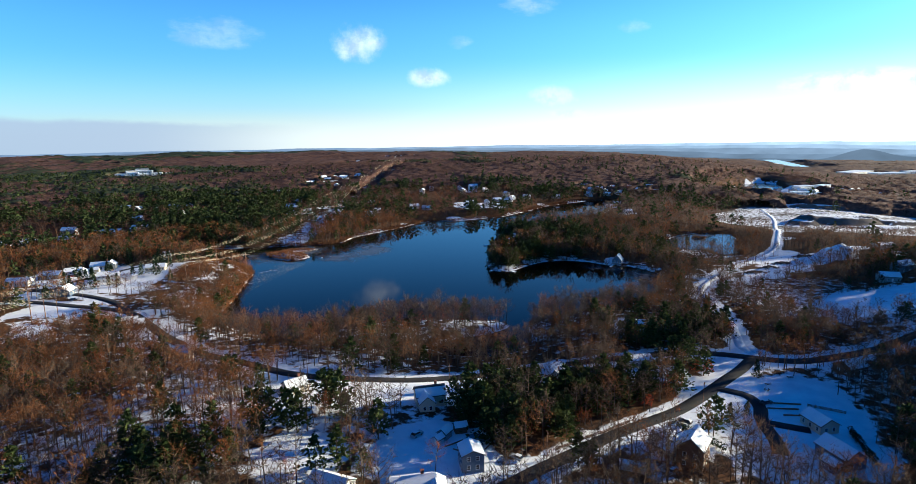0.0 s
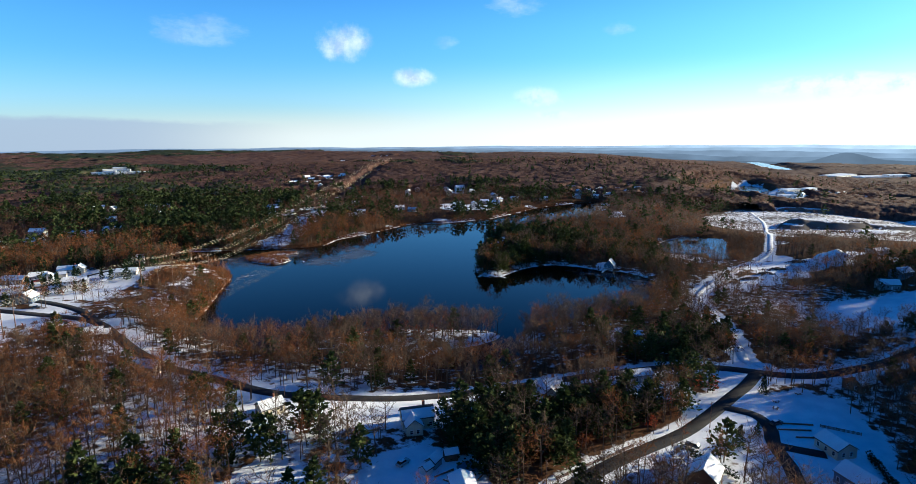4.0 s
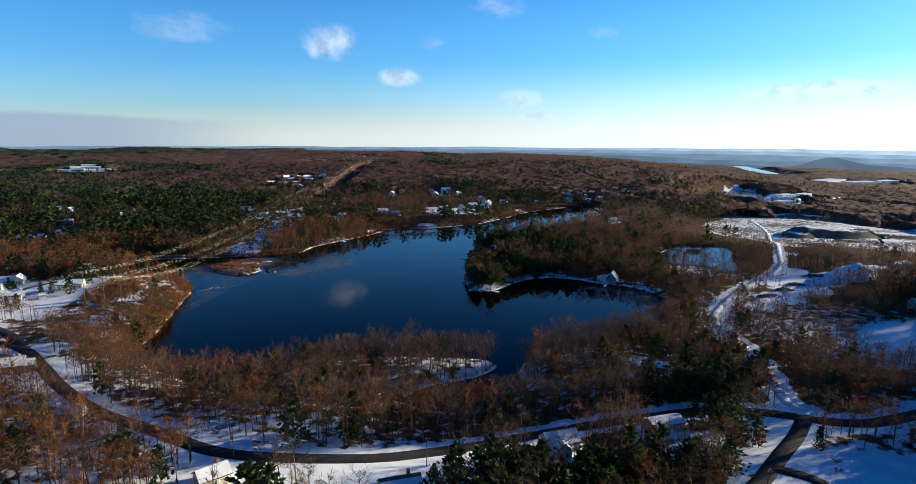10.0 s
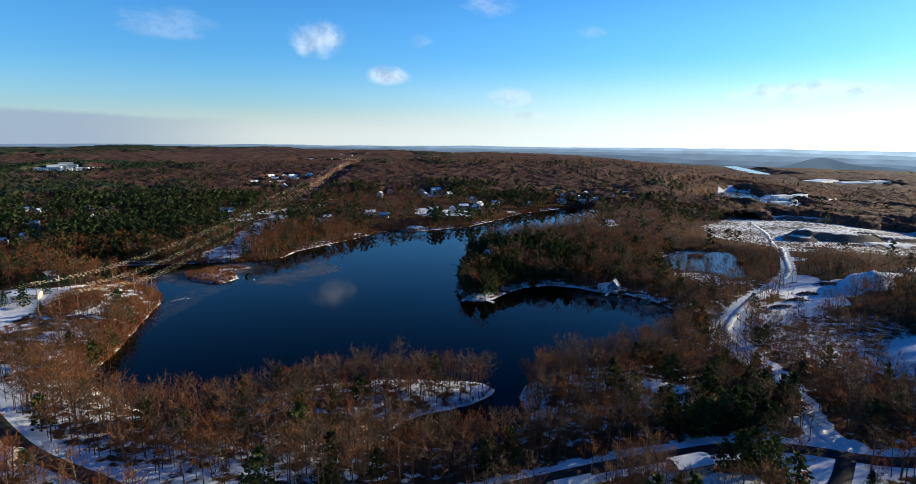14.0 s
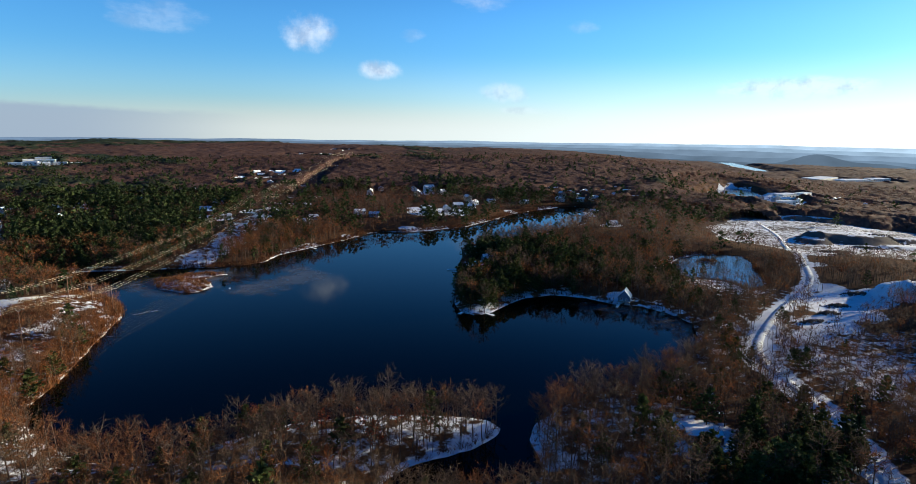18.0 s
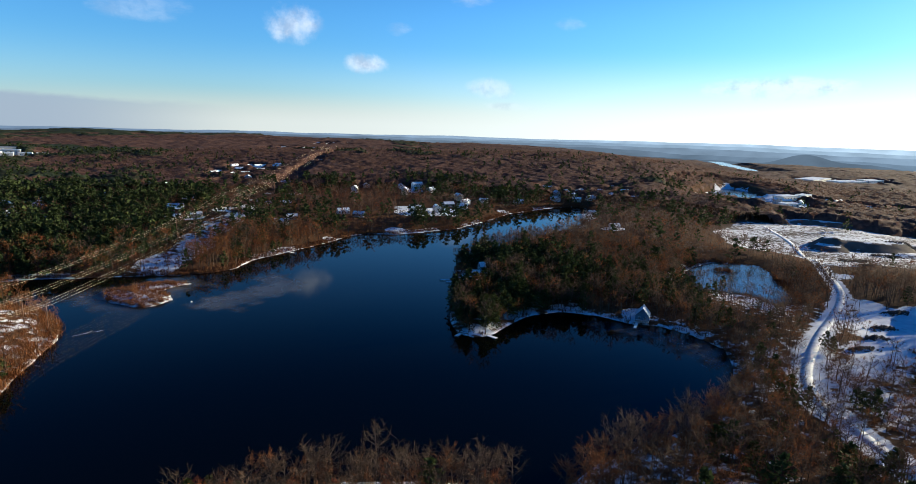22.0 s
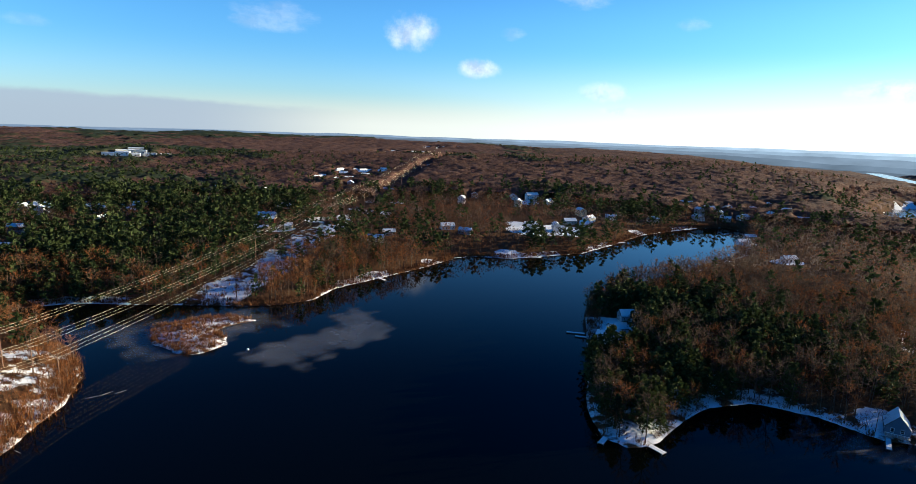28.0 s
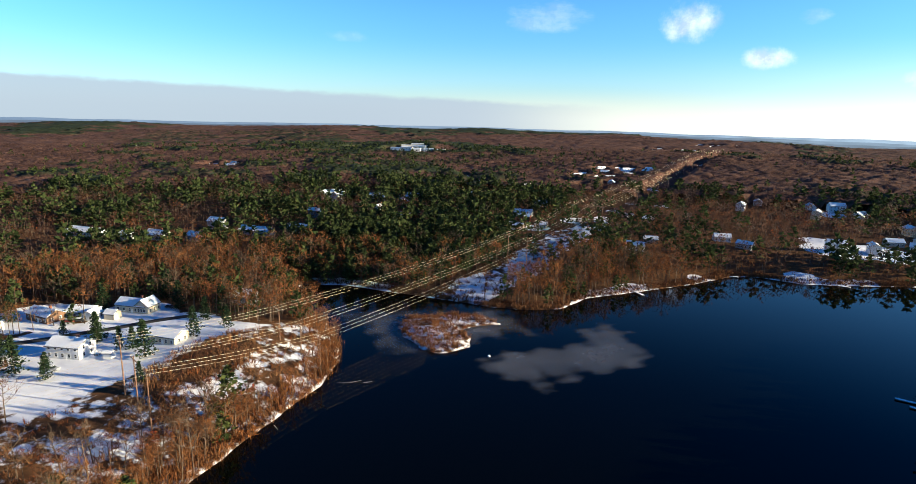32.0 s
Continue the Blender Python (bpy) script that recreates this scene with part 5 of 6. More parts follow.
def plant():
    xs, ys, ever = grow(0, 380, 4.3, (-75, 66))
    ok = away_from_houses(xs, ys)
    xs, ys, ever = xs[ok], ys[ok], ever[ok]
    kind = RNG.random(len(xs))
    small = np.sin(xs * 0.02 + 2) * np.sin(ys * 0.017) > 0.2
    single = (ys < 214) & (xs > -95) & (xs < 150) & (ys > 118)
    first = np.cumsum(single & ~ever) <= 190
    firste = np.cumsum(single & ever) <= 90
    lone, lonee = single & ~ever & first, single & ever & firste
    rest = ~(lone | lonee)
    bx, by, bk = xs[rest & ~ever], ys[rest & ~ever], kind[rest & ~ever]
    red = bk < np.where(bx < -40, 0.14, 0.05)
    grey = bk > np.where(bx < -60, 0.78, 0.36)
    close = to_line(bx, by, FLIGHT) < 218
    for tpl, here in ((NEAR_BARE, close), (SOME_BARE, ~close)):
        a, b, c = here & ~red & ~grey, here & grey, here & red
        wood_of("bare_wood", tpl, bx[a], by[a], 0.62, 1.12, M_TWIG, "bare brown hardwood trees standing in snow", "trees")
        wood_of("bare_wood", tpl, bx[b], by[b], 0.7, 1.18, M_TWIG_GREY, "bare grey-brown hardwood trees standing in snow", "trees")
        wood_of("oak_wood", tpl, bx[c], by[c], 0.5, 0.92, M_TWIG_RED, "oaks still holding rust-brown leaves", "trees")
    px, py = xs[rest & ever], ys[rest & ever]
    near = to_line(px, py, FLIGHT) < 240
    wood_of("pine_wood", FINE_PINE, px[near], py[near], 0.6, 1.05, M_PINE, "dark green pines among bare trees", "trees")
    wood_of("pine_wood", SOME_PINE, px[~near], py[~near], 0.6, 1.08, M_MID_PINE, "dark green pines among leafless trees", "trees")
    # single trees beside the road and the yards
    protos = []
    for kind_name, tpls, mats, label, cat, group in (
            ("bare_tree", NEAR_BARE[:4], (M_BARK, M_TWIG_GREY), "leafless grey-brown hardwood tree rising from snow", "tree", "bare trees by the road"),
            ("pine_tree", FINE_PINE[:4], (M_BARK, M_PINE), "dark green pine with ragged boughs", "tree", "pines by the yards")):
        row = []
        for tv in tpls:
            row.append([mesh_of(n, v[0], v[1], mt) for n, v, mt in (("trunk", tv[0], mats[0]), ("crown", tv[1], mats[1]))])
        protos.append((kind_name, row, label, cat, group))
    for sel, (kind_name, row, label, cat, group) in ((lone, protos[0]), (lonee, protos[1])):
        for x, y, z in zip(xs[sel], ys[sel], land(xs[sel], ys[sel])):
            root = tagged(new(kind_name), label, cat, group)
            s = float(RNG.uniform(0.62, 1.12))
            root.matrix_world = pose(x, y, z, 0, 0, float(RNG.uniform(0, 360)))
            root.scale = (s, s, s * float(RNG.uniform(0.85, 1.12)))
            for n, m in zip(("trunk", "crown"), row[int(RNG.integers(len(row)))]):
                new(n, m).parent = root
    # middle distance
    xs, ys, ever = grow(380, 720, 6.6)
    ok = away_from_houses(xs, ys)
    xs, ys, ever = xs[ok], ys[ok], ever[ok]
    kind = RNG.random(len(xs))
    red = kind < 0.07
    # most bare trees on the right take the colour with haze painted in
    hazed = ~ever & ~red & (kind < np.where(xs > 30, 0.72, 0.2))
    brown = ~ever & ~red & ~hazed & (kind < np.where(xs > 30, 0.9, 0.7))
    russet = ~ever & ~red & ~hazed & ~brown
    wood_of("bare_wood", MID_BARE, xs[hazed], ys[hazed], 0.6, 1.1, M_HAZED_TWIG, "leafless wood beyond the lake, greyed by painted haze", "trees")
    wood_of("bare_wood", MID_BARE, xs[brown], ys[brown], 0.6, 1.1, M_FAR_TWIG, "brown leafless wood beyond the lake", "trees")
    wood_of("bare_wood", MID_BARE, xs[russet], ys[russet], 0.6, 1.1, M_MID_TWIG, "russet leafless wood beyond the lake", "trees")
    wood_of("oak_wood", MID_BARE, xs[~ever & red], ys[~ever & red], 0.5, 0.9, M_TWIG_RED, "rust-brown oaks in the wood beyond the lake", "trees")
    wood_of("pine_wood", MID_PINE, xs[ever], ys[ever], 0.8, 1.35, M_MID_PINE, "dark green pine stands beyond the lake", "trees")
    # a fringe of small trees along the water
    xs, ys = jitter(-270, 260, 250, 880, 4.0)
    d = water_distance(xs, ys)
    ok = (d > 0.8) & (d < 6) & (RNG.random(len(xs)) < 0.55) & away_from_houses(xs, ys) & (signed(xs, ys, ISLET) > 2)
    wood_of("bare_wood", SOME_BARE, xs[ok], ys[ok], 0.3, 0.65, M_TWIG, "small bare trees fringing the shore", "trees")
    # far woods, seen as one ragged roof of crowns
    for lo, hi, cell, ragged, label in ((690, 1320, 4.0, 2.6, "brown leafless woods and pine stands on the hill"), (1320, 2050, 7.0, 2.6, "far brown woods with dark pine stands"), (2050, 2950, 12.0, 2.8, "farthest woods fading towards the horizon")):
        tagged(new("far_wood", canopy(lo, hi, cell, ragged)), label, "trees", kind="stuff")
    # crowns standing out of the nearer of those roofs
    xs, ys, ever = grow(700, 1400, 10.0)
    ok = away_from_houses(xs, ys)
    xs, ys, ever = xs[ok], ys[ok], ever[ok]
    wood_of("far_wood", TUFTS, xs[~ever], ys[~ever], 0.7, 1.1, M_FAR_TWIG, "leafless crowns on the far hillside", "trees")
    wood_of("far_pine_wood", FAR_PINE, xs[ever], ys[ever], 0.75, 1.15, M_MID_PINE, "pines on the far hillside", "trees")
    # brush: the shores, the islet, the cleared strip under the wires, rough ground
    xs, ys = jitter(-330, 330, 120, 720, 2.7)
    d = water_distance(xs, ys)
    near_line = to_line(xs, ys, LINE) < 17
    islet = signed(xs, ys, ISLET) < -1
    shore = (d > 0.5) & (d < 3)
    rough = ((np.hypot(xs - 215, ys - 330) < 62) | (np.hypot(xs - 175, ys - 285) < 32)) & (to_line(xs, ys, TRAIL) > 6) & (forest(xs, ys) > 0.3)
    road_d = np.min([to_line(xs, ys, line) - half for line, half in ROADS], axis=0)
    f = (d > 0.3) & (road_d > 1.5) & (to_line(xs, ys, TRAIL) > 3.2) & away_from_houses(xs, ys)
    rnd = RNG.random(len(xs))
    s1 = f & ((near_line & (rnd < .3)) | (shore & (rnd < .8)) | (rough & (rnd < .75)))
    bluff = (((xs + 193) / 14) ** 2 + ((ys - 412) / 28) ** 2 < 1) | ((xs > -206) & (xs < -138) & (ys > 335) & (ys < 470) & (d < 48) & (rnd < .42 + .2 * np.sin(xs * .2) * np.sin(ys * .17)))
    s1 = s1 | (f & bluff)
    s2 = islet & (rnd < .9)
    wood_of("brush", SHRUBS, xs[s1 & (rnd > .12)], ys[s1 & (rnd > .12)], 0.5, 1.35, M_SHRUB, "low leafless brush on snow", "brush")
    wood_of("brush", SHRUBS, xs[s1 & (rnd <= .2) & (xs < -100)], ys[s1 & (rnd <= .2) & (xs < -100)], 0.5, 1.1, M_TWIG_RED, "rust-coloured brush on the bluff", "brush")
    s1 = s1 & (xs >= -100)
    wood_of("brush", SHRUBS, xs[s1 & (rnd <= .12)], ys[s1 & (rnd <= .12)], 0.4, 1.0, M_TWIG_RED, "rust-coloured shrubs along the shore", "brush")
    rx, ry = jitter(-270, 262, 250, 884, 1.9)
    dd = water_distance(rx, ry)
    ok = (dd > 0.2) & (dd < 7.5) & (RNG.random(len(rx)) < 0.95 - 0.07 * dd) & (signed(rx, ry, ISLET) > 1) & away_from_houses(rx, ry) & (ry > 318) & ~((ry > 420) & (ry < 500) & (rx > 20) & (rx < 155) & (RNG.random(len(rx)) < 0.8))
    wood_of("brush", SHRUBS, rx[ok], ry[ok], 0.5, 1.3, M_SHORE, "dense russet shrubs along the water", "brush")
    rx, ry = jitter(-216, -135, 296, 476, 1.7)
    dd = water_distance(rx, ry)
    ok = (dd > 0.3) & (dd < 13) & (RNG.random(len(rx)) < 0.62 - 0.03 * dd)
    wood_of("brush", SHRUBS, rx[ok], ry[ok], 0.6, 1.45, M_BLUFF, "dense orange-brown brush on the steep shore", "brush")
    rx, ry = jitter(-216, -135, 296, 476, 4.0)
    dd = water_distance(rx, ry)
    ok = (dd > 0.8) & (dd < 11) & (RNG.random(len(rx)) < 0.55)
    wood_of("bare_wood", NEAR_BARE, rx[ok], ry[ok], 0.4, 0.7, M_BLUFF, "small golden-brown trees lining the steep shore", "trees")
    rx, ry = jitter(-180, -115, 465, 530, 1.7)
    ok = (signed(rx, ry, ISLET) < -0.6) & (RNG.random(len(rx)) < 0.2 + 0.75 * (np.sin(rx * 0.5 + np.sin(ry * 0.4)) + np.sin(ry * 0.33) > -0.3))
    wood_of("reeds", SHRUBS, rx[ok], ry[ok], 0.5, 0.9, M_REED, "tawny reeds matting the marsh islet", "reeds")
    wood_of("reeds", SHRUBS, xs[s2], ys[s2], 0.6, 1.0, M_REED, "tawny reeds and brush on the marsh islet", "reeds")


plant()

# ---- the power line ----
STATIONS = [(-262, 205, 20), (-214, 290, 20), (-181, 378, 20), (-173, 438, 14), (-151, 606, 20), (-153, 735, 20), (-154, 860, 20), (-150, 1000, 20), (-147, 1160, 20), (-145, 1330, 20), (-144, 1510, 20)]
LANES = ((-14.0, 1.0), (-1.0, 0.94), (10.0, 0.98))


def station_axes(i):
    a, b = STATIONS[max(i - 1, 0)], STATIONS[min(i + 1, len(STATIONS) - 1)]
    d = Vector((b[0] - a[0], b[1] - a[1], 0)).normalized()
    return d, Vector((d.y, -d.x, 0))


def rounded(a, b, ra, rb, sides=8):
    s = Soup()
    tube(s, a, b, ra, rb, sides)
    v, f = s.arrays()
    bm = bmesh.new()
    vs = [bm.verts.new(q) for q in v]
    for q in f:
        bm.faces.new([vs[i] for i in q])
    bm.faces.new(vs[sides:])
    return bm


POLE_M = mesh_from("shaft", rounded((0, 0, -1.5), (0, 0, 20), 0.26, 0.17), M_POLE)
ARM_M = mesh_from("crossarm", boxes((-3.2, 3.2, -0.12, 0.12, 18.6, 18.85)), M_POLE)
BRACE_M = mesh_from("brace", rounded((-1.4, 0, 18.6), (0, 0, 17.3), 0.05, 0.05, 5), M_METAL)
INS_M = mesh_from("insulator", rounded((0, 0, 18.85), (0, 0, 19.35), 0.11, 0.06, 6), M_METAL)
tops = []
for i, (x, y, h) in enumerate(STATIONS):
    d, n = station_axes(i)
    row = []
    for lane, tall in LANES:
        tall = tall * h / 20
        p0 = Vector((x, y, 0)) + n * lane
        root = tagged(new("utility_pole"), "tall weathered wooden power pole with a crossarm", "pole", "power line poles")
        root.matrix_world = pose(p0.x, p0.y, ground(p0.x, p0.y), 0, 0, math.degrees(math.atan2(n.y, n.x)))
        root.scale = (1, 1, tall)
        shared("shaft", POLE_M, root, Matrix())
        shared("crossarm", ARM_M, root, Matrix())
        shared("brace", BRACE_M, root, Matrix()), shared("brace", BRACE_M, root, pose(0, 0, 0, 0, 0, 180))
        for o in (-2.9, 0, 2.9):
            shared("insulator", INS_M, root, pose(o, 0, 0))
            q = p0 + n * o
            row.append(Vector((q.x, q.y, ground(p0.x, p0.y) + 19.35 * tall)))
    tops.append(row)
for k in range(9):
    s = Soup()
    for a, b in zip(tops, tops[1:]):
        span = (b[k] - a[k]).length
        sag, steps = 0.009 * span + 0.3, max(6, int(span / 10))
        prev = None
        for i in range(steps + 1):
            u = i / steps
            q = a[k].lerp(b[k], u) - Vector((0, 0, 4 * sag * u * (1 - u)))
            if prev is not None:
                tube(s, prev, q, 0.026, 0.026, 3)
            prev = q
    v, f = s.arrays()
    tagged(new("power_line", mesh_of("power_line", v, f, M_WIRE)), "sagging power cable across the inlet, sunlit glint in its colour", "cable", "power cables")

# ---- small things ----


PLANK = mesh_from("plank", boxes((0, 0.46, -0.5, 0.5, 0.38, 0.46)), M_WOOD)


def dock(x, y, turn, length, width):
    root = tagged(new("dock"), "weathered wooden dock dusted with snow at the water", "dock")
    root.matrix_world = pose(x, y, 0, 0, 0, turn)
    for i in range(int(length / 0.5)):
        shared("plank", PLANK, root, pose(-length / 2 + i * 0.5, 0, 0) @ Matrix.Diagonal((1, width, 1, 1)))
    part("snow_layer", boxes((-length / 2 + 0.3, length / 2 - 0.2, -width / 2 + 0.15, width / 2 - 0.1, 0.46, 0.53)), M_ROOFSNOW, root)
    for sx in (-0.45, 0.45):
        for sy in (-1, 1):
            part("post", rounded((sx * length, sy * width / 2, -2.5), (sx * length, sy * width / 2, 0.7), 0.09, 0.08, 6), M_WOOD, root)


for q in ((25, 430, 60, 5, 2), (41, 427, -50, 6, 2.2), (28, 529, 175, 9, 1.6), (30, 524, 170, 6, 1.6), (119, 441, 60, 9, 1.6), (-84, 606, -40, 9, 1.8), (-41, 675, 20, 6, 2), (18, 690, 0, 7, 2), (96, 766, 30, 7, 2)):
    dock(*q)


def car(x, y, turn, paint, label):
    root = tagged(new("car"), label, "car")
    root.matrix_world = pose(x, y, ground(x, y) + 0.12, 0, 0, turn)
    part("body", prism([(-0.9, 0.35), (0.9, 0.35), (0.92, 0.7), (0.85, 0.95), (-0.85, 0.95), (-0.92, 0.7)], -2.2, 2.2), paint, root)
    bm = bmesh.new()
    lo = [bm.verts.new(c) for c in ((-1.9, -0.8, 0.95), (1.0, -0.8, 0.95), (1.0, 0.8, 0.95), (-1.9, 0.8, 0.95))]
    hi = [bm.verts.new(c) for c in ((-1.4, -0.66, 1.5), (0.4, -0.66, 1.5), (0.4, 0.66, 1.5), (-1.4, 0.66, 1.5))]
    bm.faces.new(hi)
    for i in range(4):
        bm.faces.new((lo[i], lo[(i + 1) % 4], hi[(i + 1) % 4], hi[i]))
    cabin = part("windows", bm, M_GLASS, root, "dark car glass")
    part("roof", boxes((-1.38, 0.38, -0.64, 0.64, 1.5, 1.58)), M_ROOFSNOW, root, "snow on the car roof")
    for wx in (-1.35, 1.35):
        for wy in (-0.85, 0.85):
            wheel = part("wheel", rounded((wx, wy - 0.1, 0.33), (wx, wy + 0.1, 0.33), 0.33, 0.33, 10), M_RUBBER, root)
            part("rim", rounded((wx, wy - 0.12, 0.33), (wx, wy + 0.12, 0.33), 0.19, 0.19, 8), M_METAL, wheel)


for x, y, turn, k, label in ((-233, 340, 10, 0, "dark parked car by the village street"), (-280, 409, 30, 2, "red parked car in a driveway"), (-277, 412, 30, 0, "dark parked car in a driveway"),
                             (112, 198, 20, 0, "dark car parked beside the driveway"), (77, 184, 140, 0, "dark car parked by the hedge"), (-14, 172, 50, 1, "silver parked car in the snowy yard"),
                             (17, 160, 140, 1, "silver car parked beside the lane"), (-262, 444, 20, 0, "dark parked car behind the tan house"), (-232, 379, 25, 1, "silver car beside the white house"), (62, 154, 35, 1, "pale parked van under snow")):
    car(x, y, turn, M_PAINT[k], label)

# round pool in a yard
pool = tagged(new("pool"), "round above-ground pool closed for winter", "pool")
pool.matrix_world = pose(5, 170, ground(5, 170))
bm = bmesh.new()
for r0, r1, z0, z1 in ((3.4, 3.4, -0.5, 1.2), (3.4, 3.65, 1.2, 1.25), (3.65, 3.65, 1.25, 1.1)):
    a = [bm.verts.new((r0 * math.cos(i * math.pi / 14), r0 * math.sin(i * math.pi / 14), z0)) for i in range(28)]
    b = [bm.verts.new((r1 * math.cos(i * math.pi / 14), r1 * math.sin(i * math.pi / 14), z1)) for i in range(28)]
    for i in range(28):
        bm.faces.new((a[i], a[(i + 1) % 28], b[(i + 1) % 28], b[i]))
part("wall", bm, M_TRIM, pool)
part("cover", rounded((0, 0, 0.6), (0, 0, 0.95), 3.38, 3.38, 28), M_BLUE, pool, "dark winter cover")

# hedges of small evergreens
HEDGE = mesh_of("crown", *pine_tree(2.6, 0.9, 7, 7, 0.55, 0.08)[1], M_SPRUCE)
STEM = mesh_of("trunk", *pine_tree(2.6, 0.9, 7, 2, 0.5, 0.08)[0], M_BARK)
for (x0, y0), (x1, y1), n in (((72, 182), (82, 166), 15), ((129, 177), (124, 158), 14), ((69, 219), (85, 222), 9), ((-292, 366), (-262, 372), 16), ((-252, 396), (-247, 406), 6)):
    for i in range(n):
        u = i / (n - 1)
        x, y = x0 + (x1 - x0) * u, y0 + (y1 - y0) * u
        root = tagged(new("hedge_shrub"), "small clipped evergreen in a hedge row", "shrub", "hedge evergreens")
        root.matrix_world = pose(x, y, ground(x, y), 0, 0, 53 * i)
        shared("crown", HEDGE, root, Matrix()), shared("trunk", STEM, root, Matrix())

# single evergreens and coloured trees of the yards
SINGLES = [(-256, 372, 0.6), (-262, 398, 0.5), (-234, 378, 0.45), (-284, 426, 0.8), (-258, 446, 0.9), (-232, 440, 0.7), (-300, 396, 0.8), (-226, 374, 0.6), (-250, 404, 0.75), (-246, 402, 0.65), (-231, 402, 0.6), (-198, 389, 0.5), (-214, 401, 0.95), (-215, 422, 0.8), (-213, 436, 0.6), (-240, 371, 0.9), (-275, 452, 1.0), (-226, 404, 0.6), (-262, 376, 0.7),
           (-246, 368, 0.8), (-236, 452, 0.95), (-280, 345, 0.7), (120, 221, 0.5), (101, 190, 0.35), (92, 184, 0.5), (128, 268, 1.0), (30, 437, 0.8), (-272, 340, 0.8), (-246, 465, 0.9)]
SP = [[mesh_of(n, v[0], v[1], mt) for n, v, mt in (("trunk", tv[0], M_BARK), ("crown", tv[1], M_SPRUCE))] for tv in (pine_tree(16, 3.7, 44, 15, 0.95, 0.04) for _ in range(3))]
for i, (x, y, s) in enumerate(SINGLES):
    root = tagged(new("spruce_tree"), "dark full spruce standing in a snowy yard", "tree", "yard spruces")
    root.matrix_world = pose(x, y, ground(x, y), 0, 0, 71 * i)
    root.scale = (s, s, s)
    for n, m in zip(("trunk", "crown"), SP[i % 3]):
        new(n, m).parent = root
RT = [[mesh_of(n, v[0], v[1], mt) for n, v, mt in (("trunk", tv[0], M_BARK), ("crown", tv[1], M_RED))] for tv in (pine_tree(8, 2.8, 14, 9, 0.8, 0.25) for _ in range(2))]
for i, (x, y, s) in enumerate([(68, 195, 0.7), (81, 211, 0.8), (101, 222, 0.9), (97, 225, 0.8), (-15, 292, 1.1), (-21, 302, 1.0), (92, 605, 1.2), (-165, 372, 0.6), (-152, 383, 0.45), (-166, 408, 0.45), (-33, 306, 0.9), (2, 301, 1.0), (-8, 307, 0.8), (-40, 300, 1.0)]):
    root = tagged(new("red_tree"), "small tree still holding rusty red leaves", "tree", "red-leaved trees")
    root.matrix_world = pose(x, y, ground(x, y), 0, 0, 47 * i)
    root.scale = (s, s, s)
    for n, m in zip(("trunk", "crown"), RT[i % 2]):
        new(n, m).parent = root

# rubble heaps of the gravel pit
def rubble(x, y, rx, ry, n, label):
    rs = np.random.default_rng(int(abs(x) * 7 + y))
    s = Soup()
    for i in range(n):
        a, b = rs.normal(0, 0.45, 2)
        k = rs.uniform(0.35, 1.2)
        o = np.array([x + a * rx, y + b * ry, 0])
        o[2] = ground(o[0], o[1]) + max(0, 1.1 - 1.6 * (a * a + b * b)) - 0.2
        c = np.array([(1, 0, 0), (-0.4, 0.9, 0.1), (-0.5, -0.8, 0), (0.1, 0.1, 1), (0, 0, -0.6)]) * rs.uniform(0.6, 1.2, (5, 3)) * k
        s.add(o + c, [(0, 1, 3), (1, 2, 3), (2, 0, 3), (1, 0, 4), (2, 1, 4), (0, 2, 4)])
    v, f = s.arrays()
    tagged(new("rubble_heap", mesh_of("rubble_heap", v, f, M_DIRT)), label, "rubble", kind="stuff")


for x, y, rx, ry, n in ((238, 418, 8, 4, 140), (268, 442, 10, 4, 120), (205, 392, 9, 3, 90), (318, 445, 9, 4, 90), (222, 404, 7, 3, 80), (370, 590, 26, 8, 220), (420, 615, 22, 8, 200), (340, 545, 14, 5, 120), (470, 650, 30, 7, 160)):
    rubble(x, y, rx, ry, n, "dark rubble heap half buried in snow")

# dead branches and a white float on the water
for i, (x, y, turn, L) in enumerate(((-150, 434, 20, 6), (-147, 437, 40, 5), (-143, 439, 25, 4), (-148, 400, -30, 5))):
    ob = tagged(new("driftwood", mesh_from("driftwood", rounded((-L / 2, 0, -0.25), (L / 2, 0.3, 0.5), 0.14, 0.05, 6), M_WOOD)), "bleached dead branch lying in the shallows", "driftwood")
    ob.matrix_world = pose(x, y, 0, 0, 0, turn)
buoy = tagged(new("buoy"), "small white float on the dark lake", "buoy")
buoy.matrix_world = pose(-116, 484, 0)
part("float", rounded((0, 0, -0.3), (0, 0, 0.5), 0.75, 0.4, 10), M_TRIM, buoy)

# low timber walls of the terraced yard
for i, (x, y, turn, L) in enumerate(((118, 198, -8, 13), (116, 194, -6, 11), (119, 189, -5, 11), (-2, 168, 35, 7), (1, 163, -30, 8), (8, 166, 60, 6))):
    root = tagged(new("retaining_wall"), "low dark timber retaining wall capped with snow", "wall", "yard retaining walls")
    root.matrix_world = pose(x, y, ground(x, y), 0, 0, turn)
    for k in range(3):
        part("beam", boxes((-L / 2 + 0.1 * k, L / 2 - 0.1 * k, -0.15, 0.15, -0.35 + 0.32 * k, -0.05 + 0.32 * k)), M_POLE, root)
    part("snow_layer", boxes((-L / 2 + 0.3, L / 2 - 0.3, -0.13, 0.13, 0.59, 0.68)), M_ROOFSNOW, root)

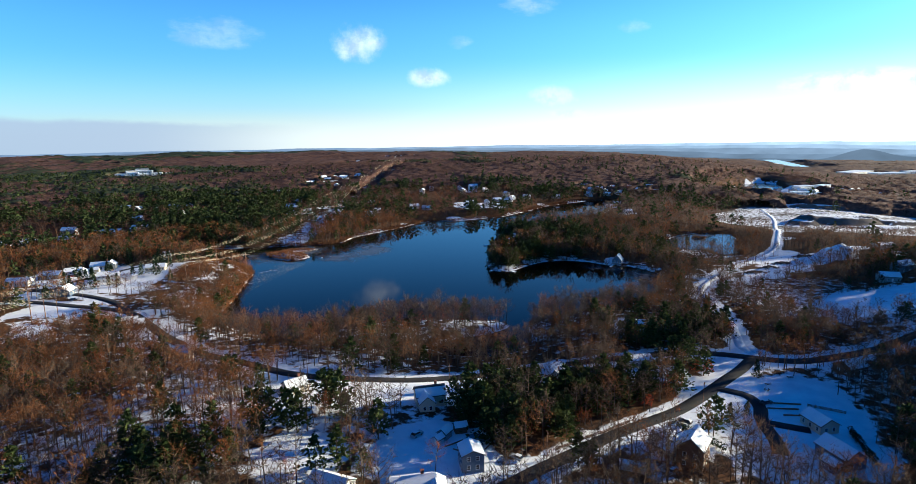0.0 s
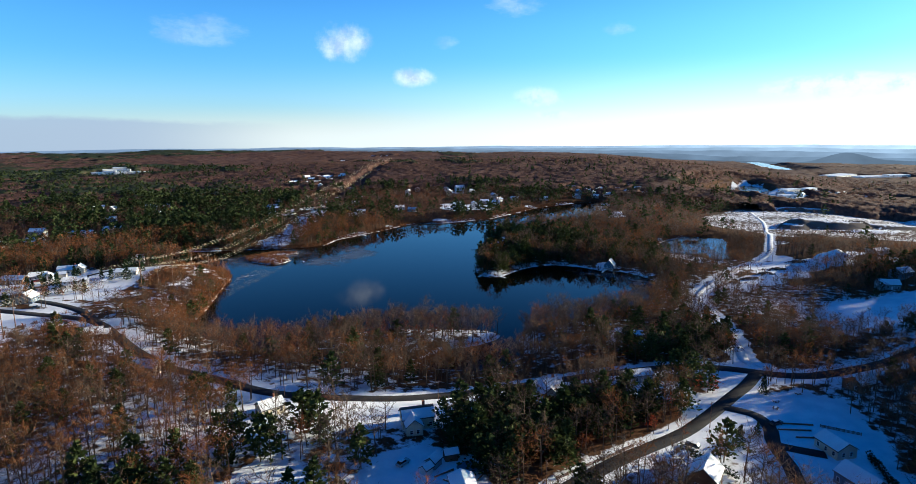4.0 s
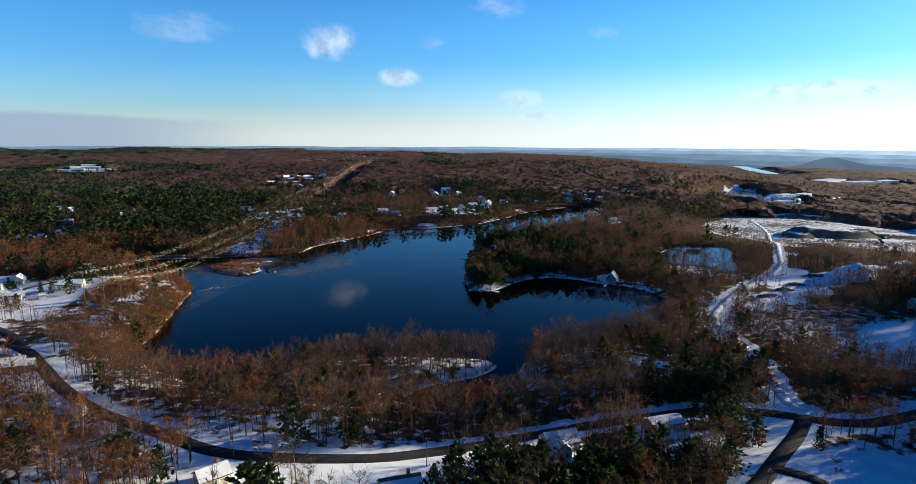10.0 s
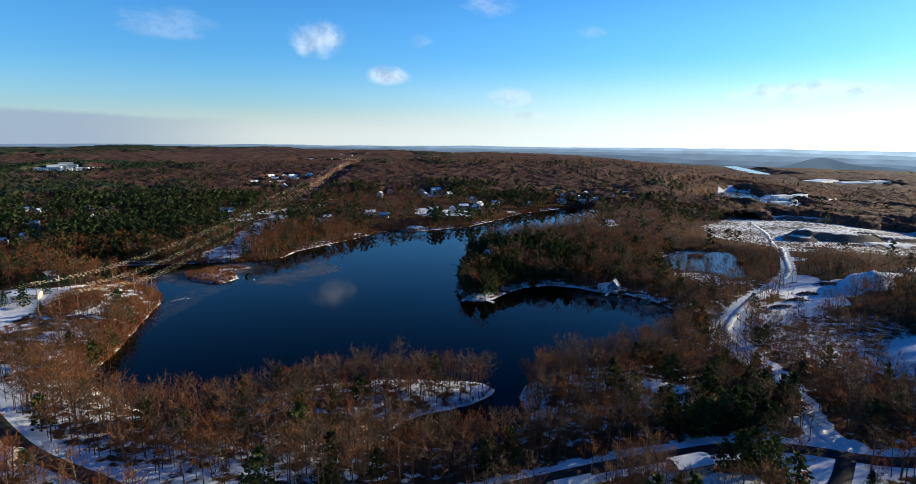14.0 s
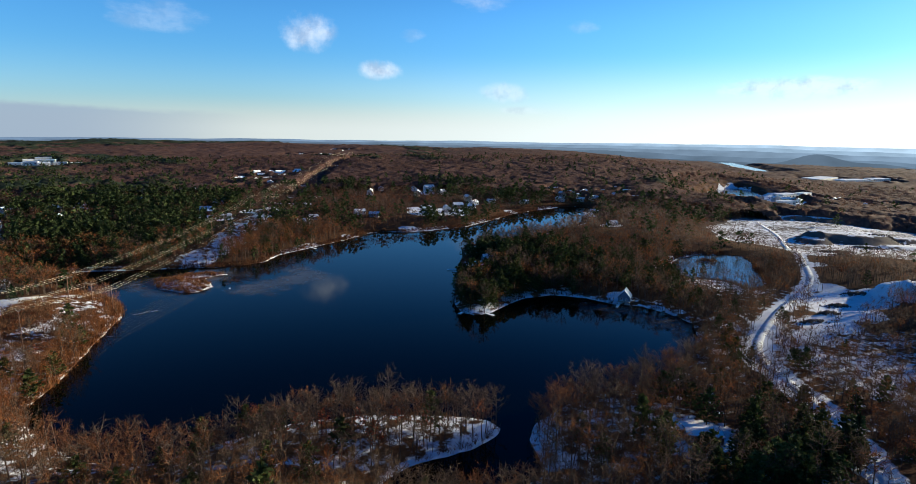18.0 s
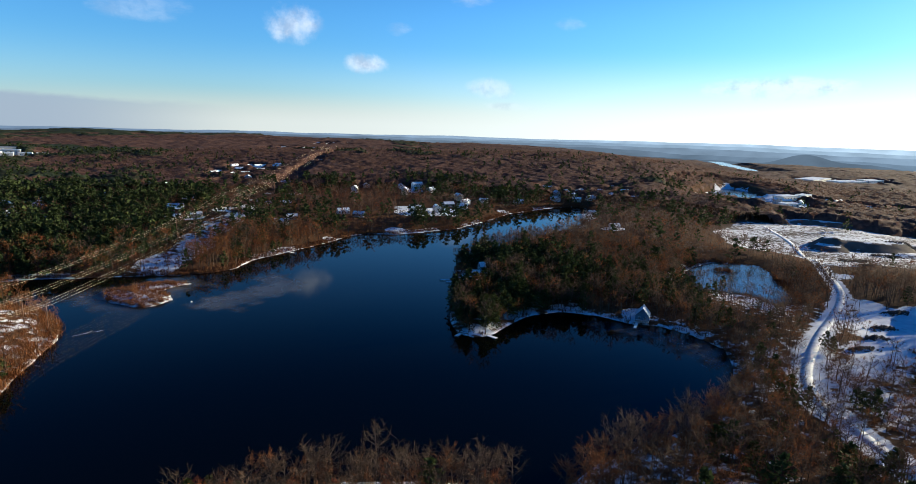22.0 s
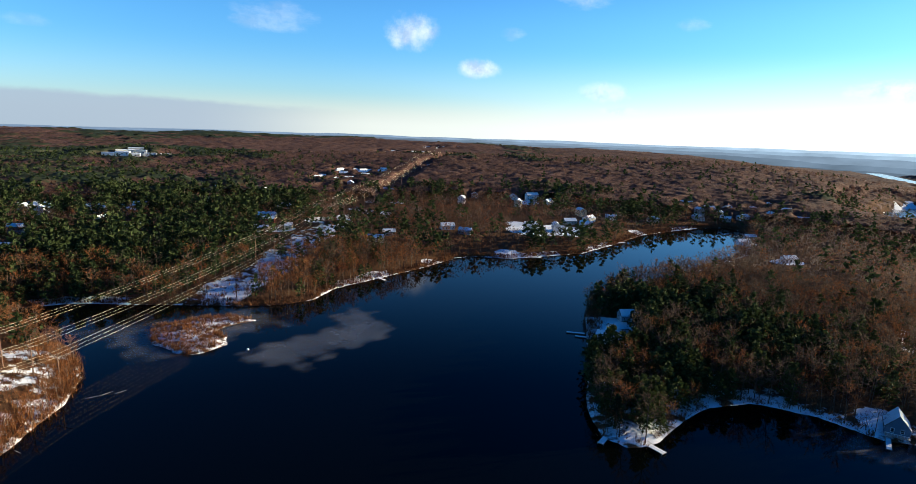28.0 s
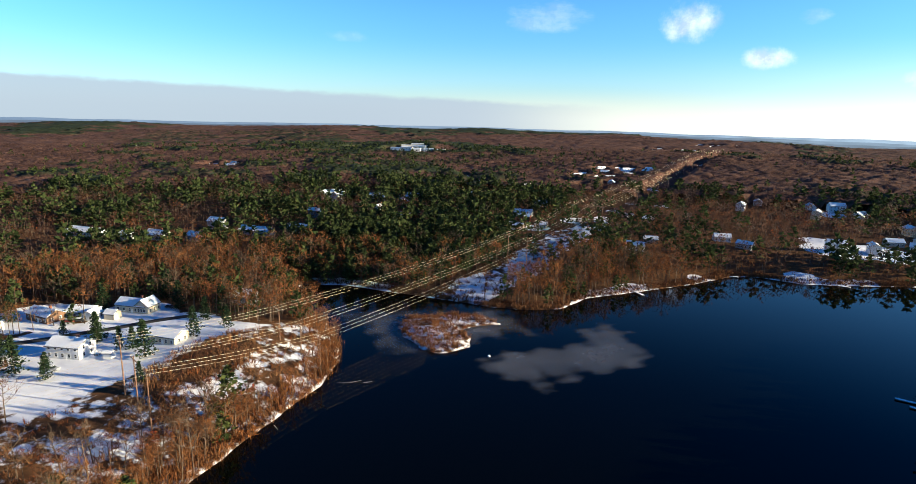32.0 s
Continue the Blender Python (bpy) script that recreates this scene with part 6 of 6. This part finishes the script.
# wooden street poles along the road
for i, (x, y) in enumerate(((-4, 214), (88, 196), (58, 245), (-60, 216), (-104, 251), (-152, 292), (135, 228), (26, 160))):
    root = tagged(new("street_pole"), "slim wooden street pole beside the road", "pole", "street poles")
    root.matrix_world = pose(x, y, ground(x, y), 0, 0, 40 * i)
    part("shaft", rounded((0, 0, -1), (0, 0, 9.5), 0.16, 0.1, 7), M_POLE, root)
    part("crossarm", boxes((-1.1, 1.1, -0.06, 0.06, 8.9, 9.05)), M_POLE, root)

# board fences of the yards
for i, ((x0, y0), (x1, y1)) in enumerate((((30, 166), (46, 176)), ((46, 176), (58, 184)), ((50, 158), (64, 168)), ((-2, 183), (10, 184)), ((126, 196), (136, 190)))):
    root = tagged(new("fence"), "weathered board fence half buried in snow", "fence", "yard fences")
    L, turn = math.hypot(x1 - x0, y1 - y0), math.degrees(math.atan2(y1 - y0, x1 - x0))
    cx, cy = (x0 + x1) / 2, (y0 + y1) / 2
    root.matrix_world = pose(cx, cy, ground(cx, cy), 0, 0, turn)
    n = int(L / 2)
    for k in range(n + 1):
        part("post", boxes((-L / 2 + k * L / n - 0.06, -L / 2 + k * L / n + 0.06, -0.06, 0.06, -0.8, 1.3)), M_POLE, root)
    for z in (0.3, 0.65, 1.0):
        part("rail", boxes((-L / 2, L / 2, -0.09, -0.05, z - 0.12, z + 0.12)), M_POLE, root)

# a long white trailer beside the lane and garden tables
trailer = tagged(new("trailer"), "long white trailer parked beside the lane", "trailer")
trailer.matrix_world = pose(50, 154, ground(50, 154), 0, 0, -20)
part("body", boxes((-4, 4, -1.2, 1.2, 0.8, 3.0)), M_TRIM, trailer)
part("roof", boxes((-3.95, 3.95, -1.15, 1.15, 3.0, 3.12)), M_ROOFSNOW, trailer)
for wx in (-1.0, 0.2):
    for wy in (-1.1, 1.1):
        part("wheel", rounded((wx, wy - 0.12, 0.42), (wx, wy + 0.12, 0.42), 0.42, 0.42, 10), M_RUBBER, trailer)
for x, y, turn in ((121, 214, 20), (118, 209, 50), (133, 220, 10), (130, 446, 30), (117, 447, 60), (-232, 394, 10)):
    root = tagged(new("garden_table"), "dark wooden picnic table with snow on top", "table", "garden tables")
    root.matrix_world = pose(x, y, ground(x, y), 0, 0, turn)
    part("tabletop", boxes((-1.1, 1.1, -0.4, 0.4, 0.7, 0.76)), M_POLE, root)
    part("snow_layer", boxes((-1.0, 1.0, -0.35, 0.35, 0.76, 0.84)), M_ROOFSNOW, root)
    for sy in (-0.75, 0.75):
        part("bench", boxes((-1.1, 1.1, sy - 0.15, sy + 0.15, 0.42, 0.47)), M_POLE, root)
    for sx in (-0.8, 0.8):
        part("leg", boxes((sx - 0.05, sx + 0.05, -0.85, 0.85, 0.36, 0.42), (sx - 0.05, sx + 0.05, -0.45, -0.35, -0.2, 0.7), (sx - 0.05, sx + 0.05, 0.35, 0.45, -0.2, 0.7)), M_POLE, root)
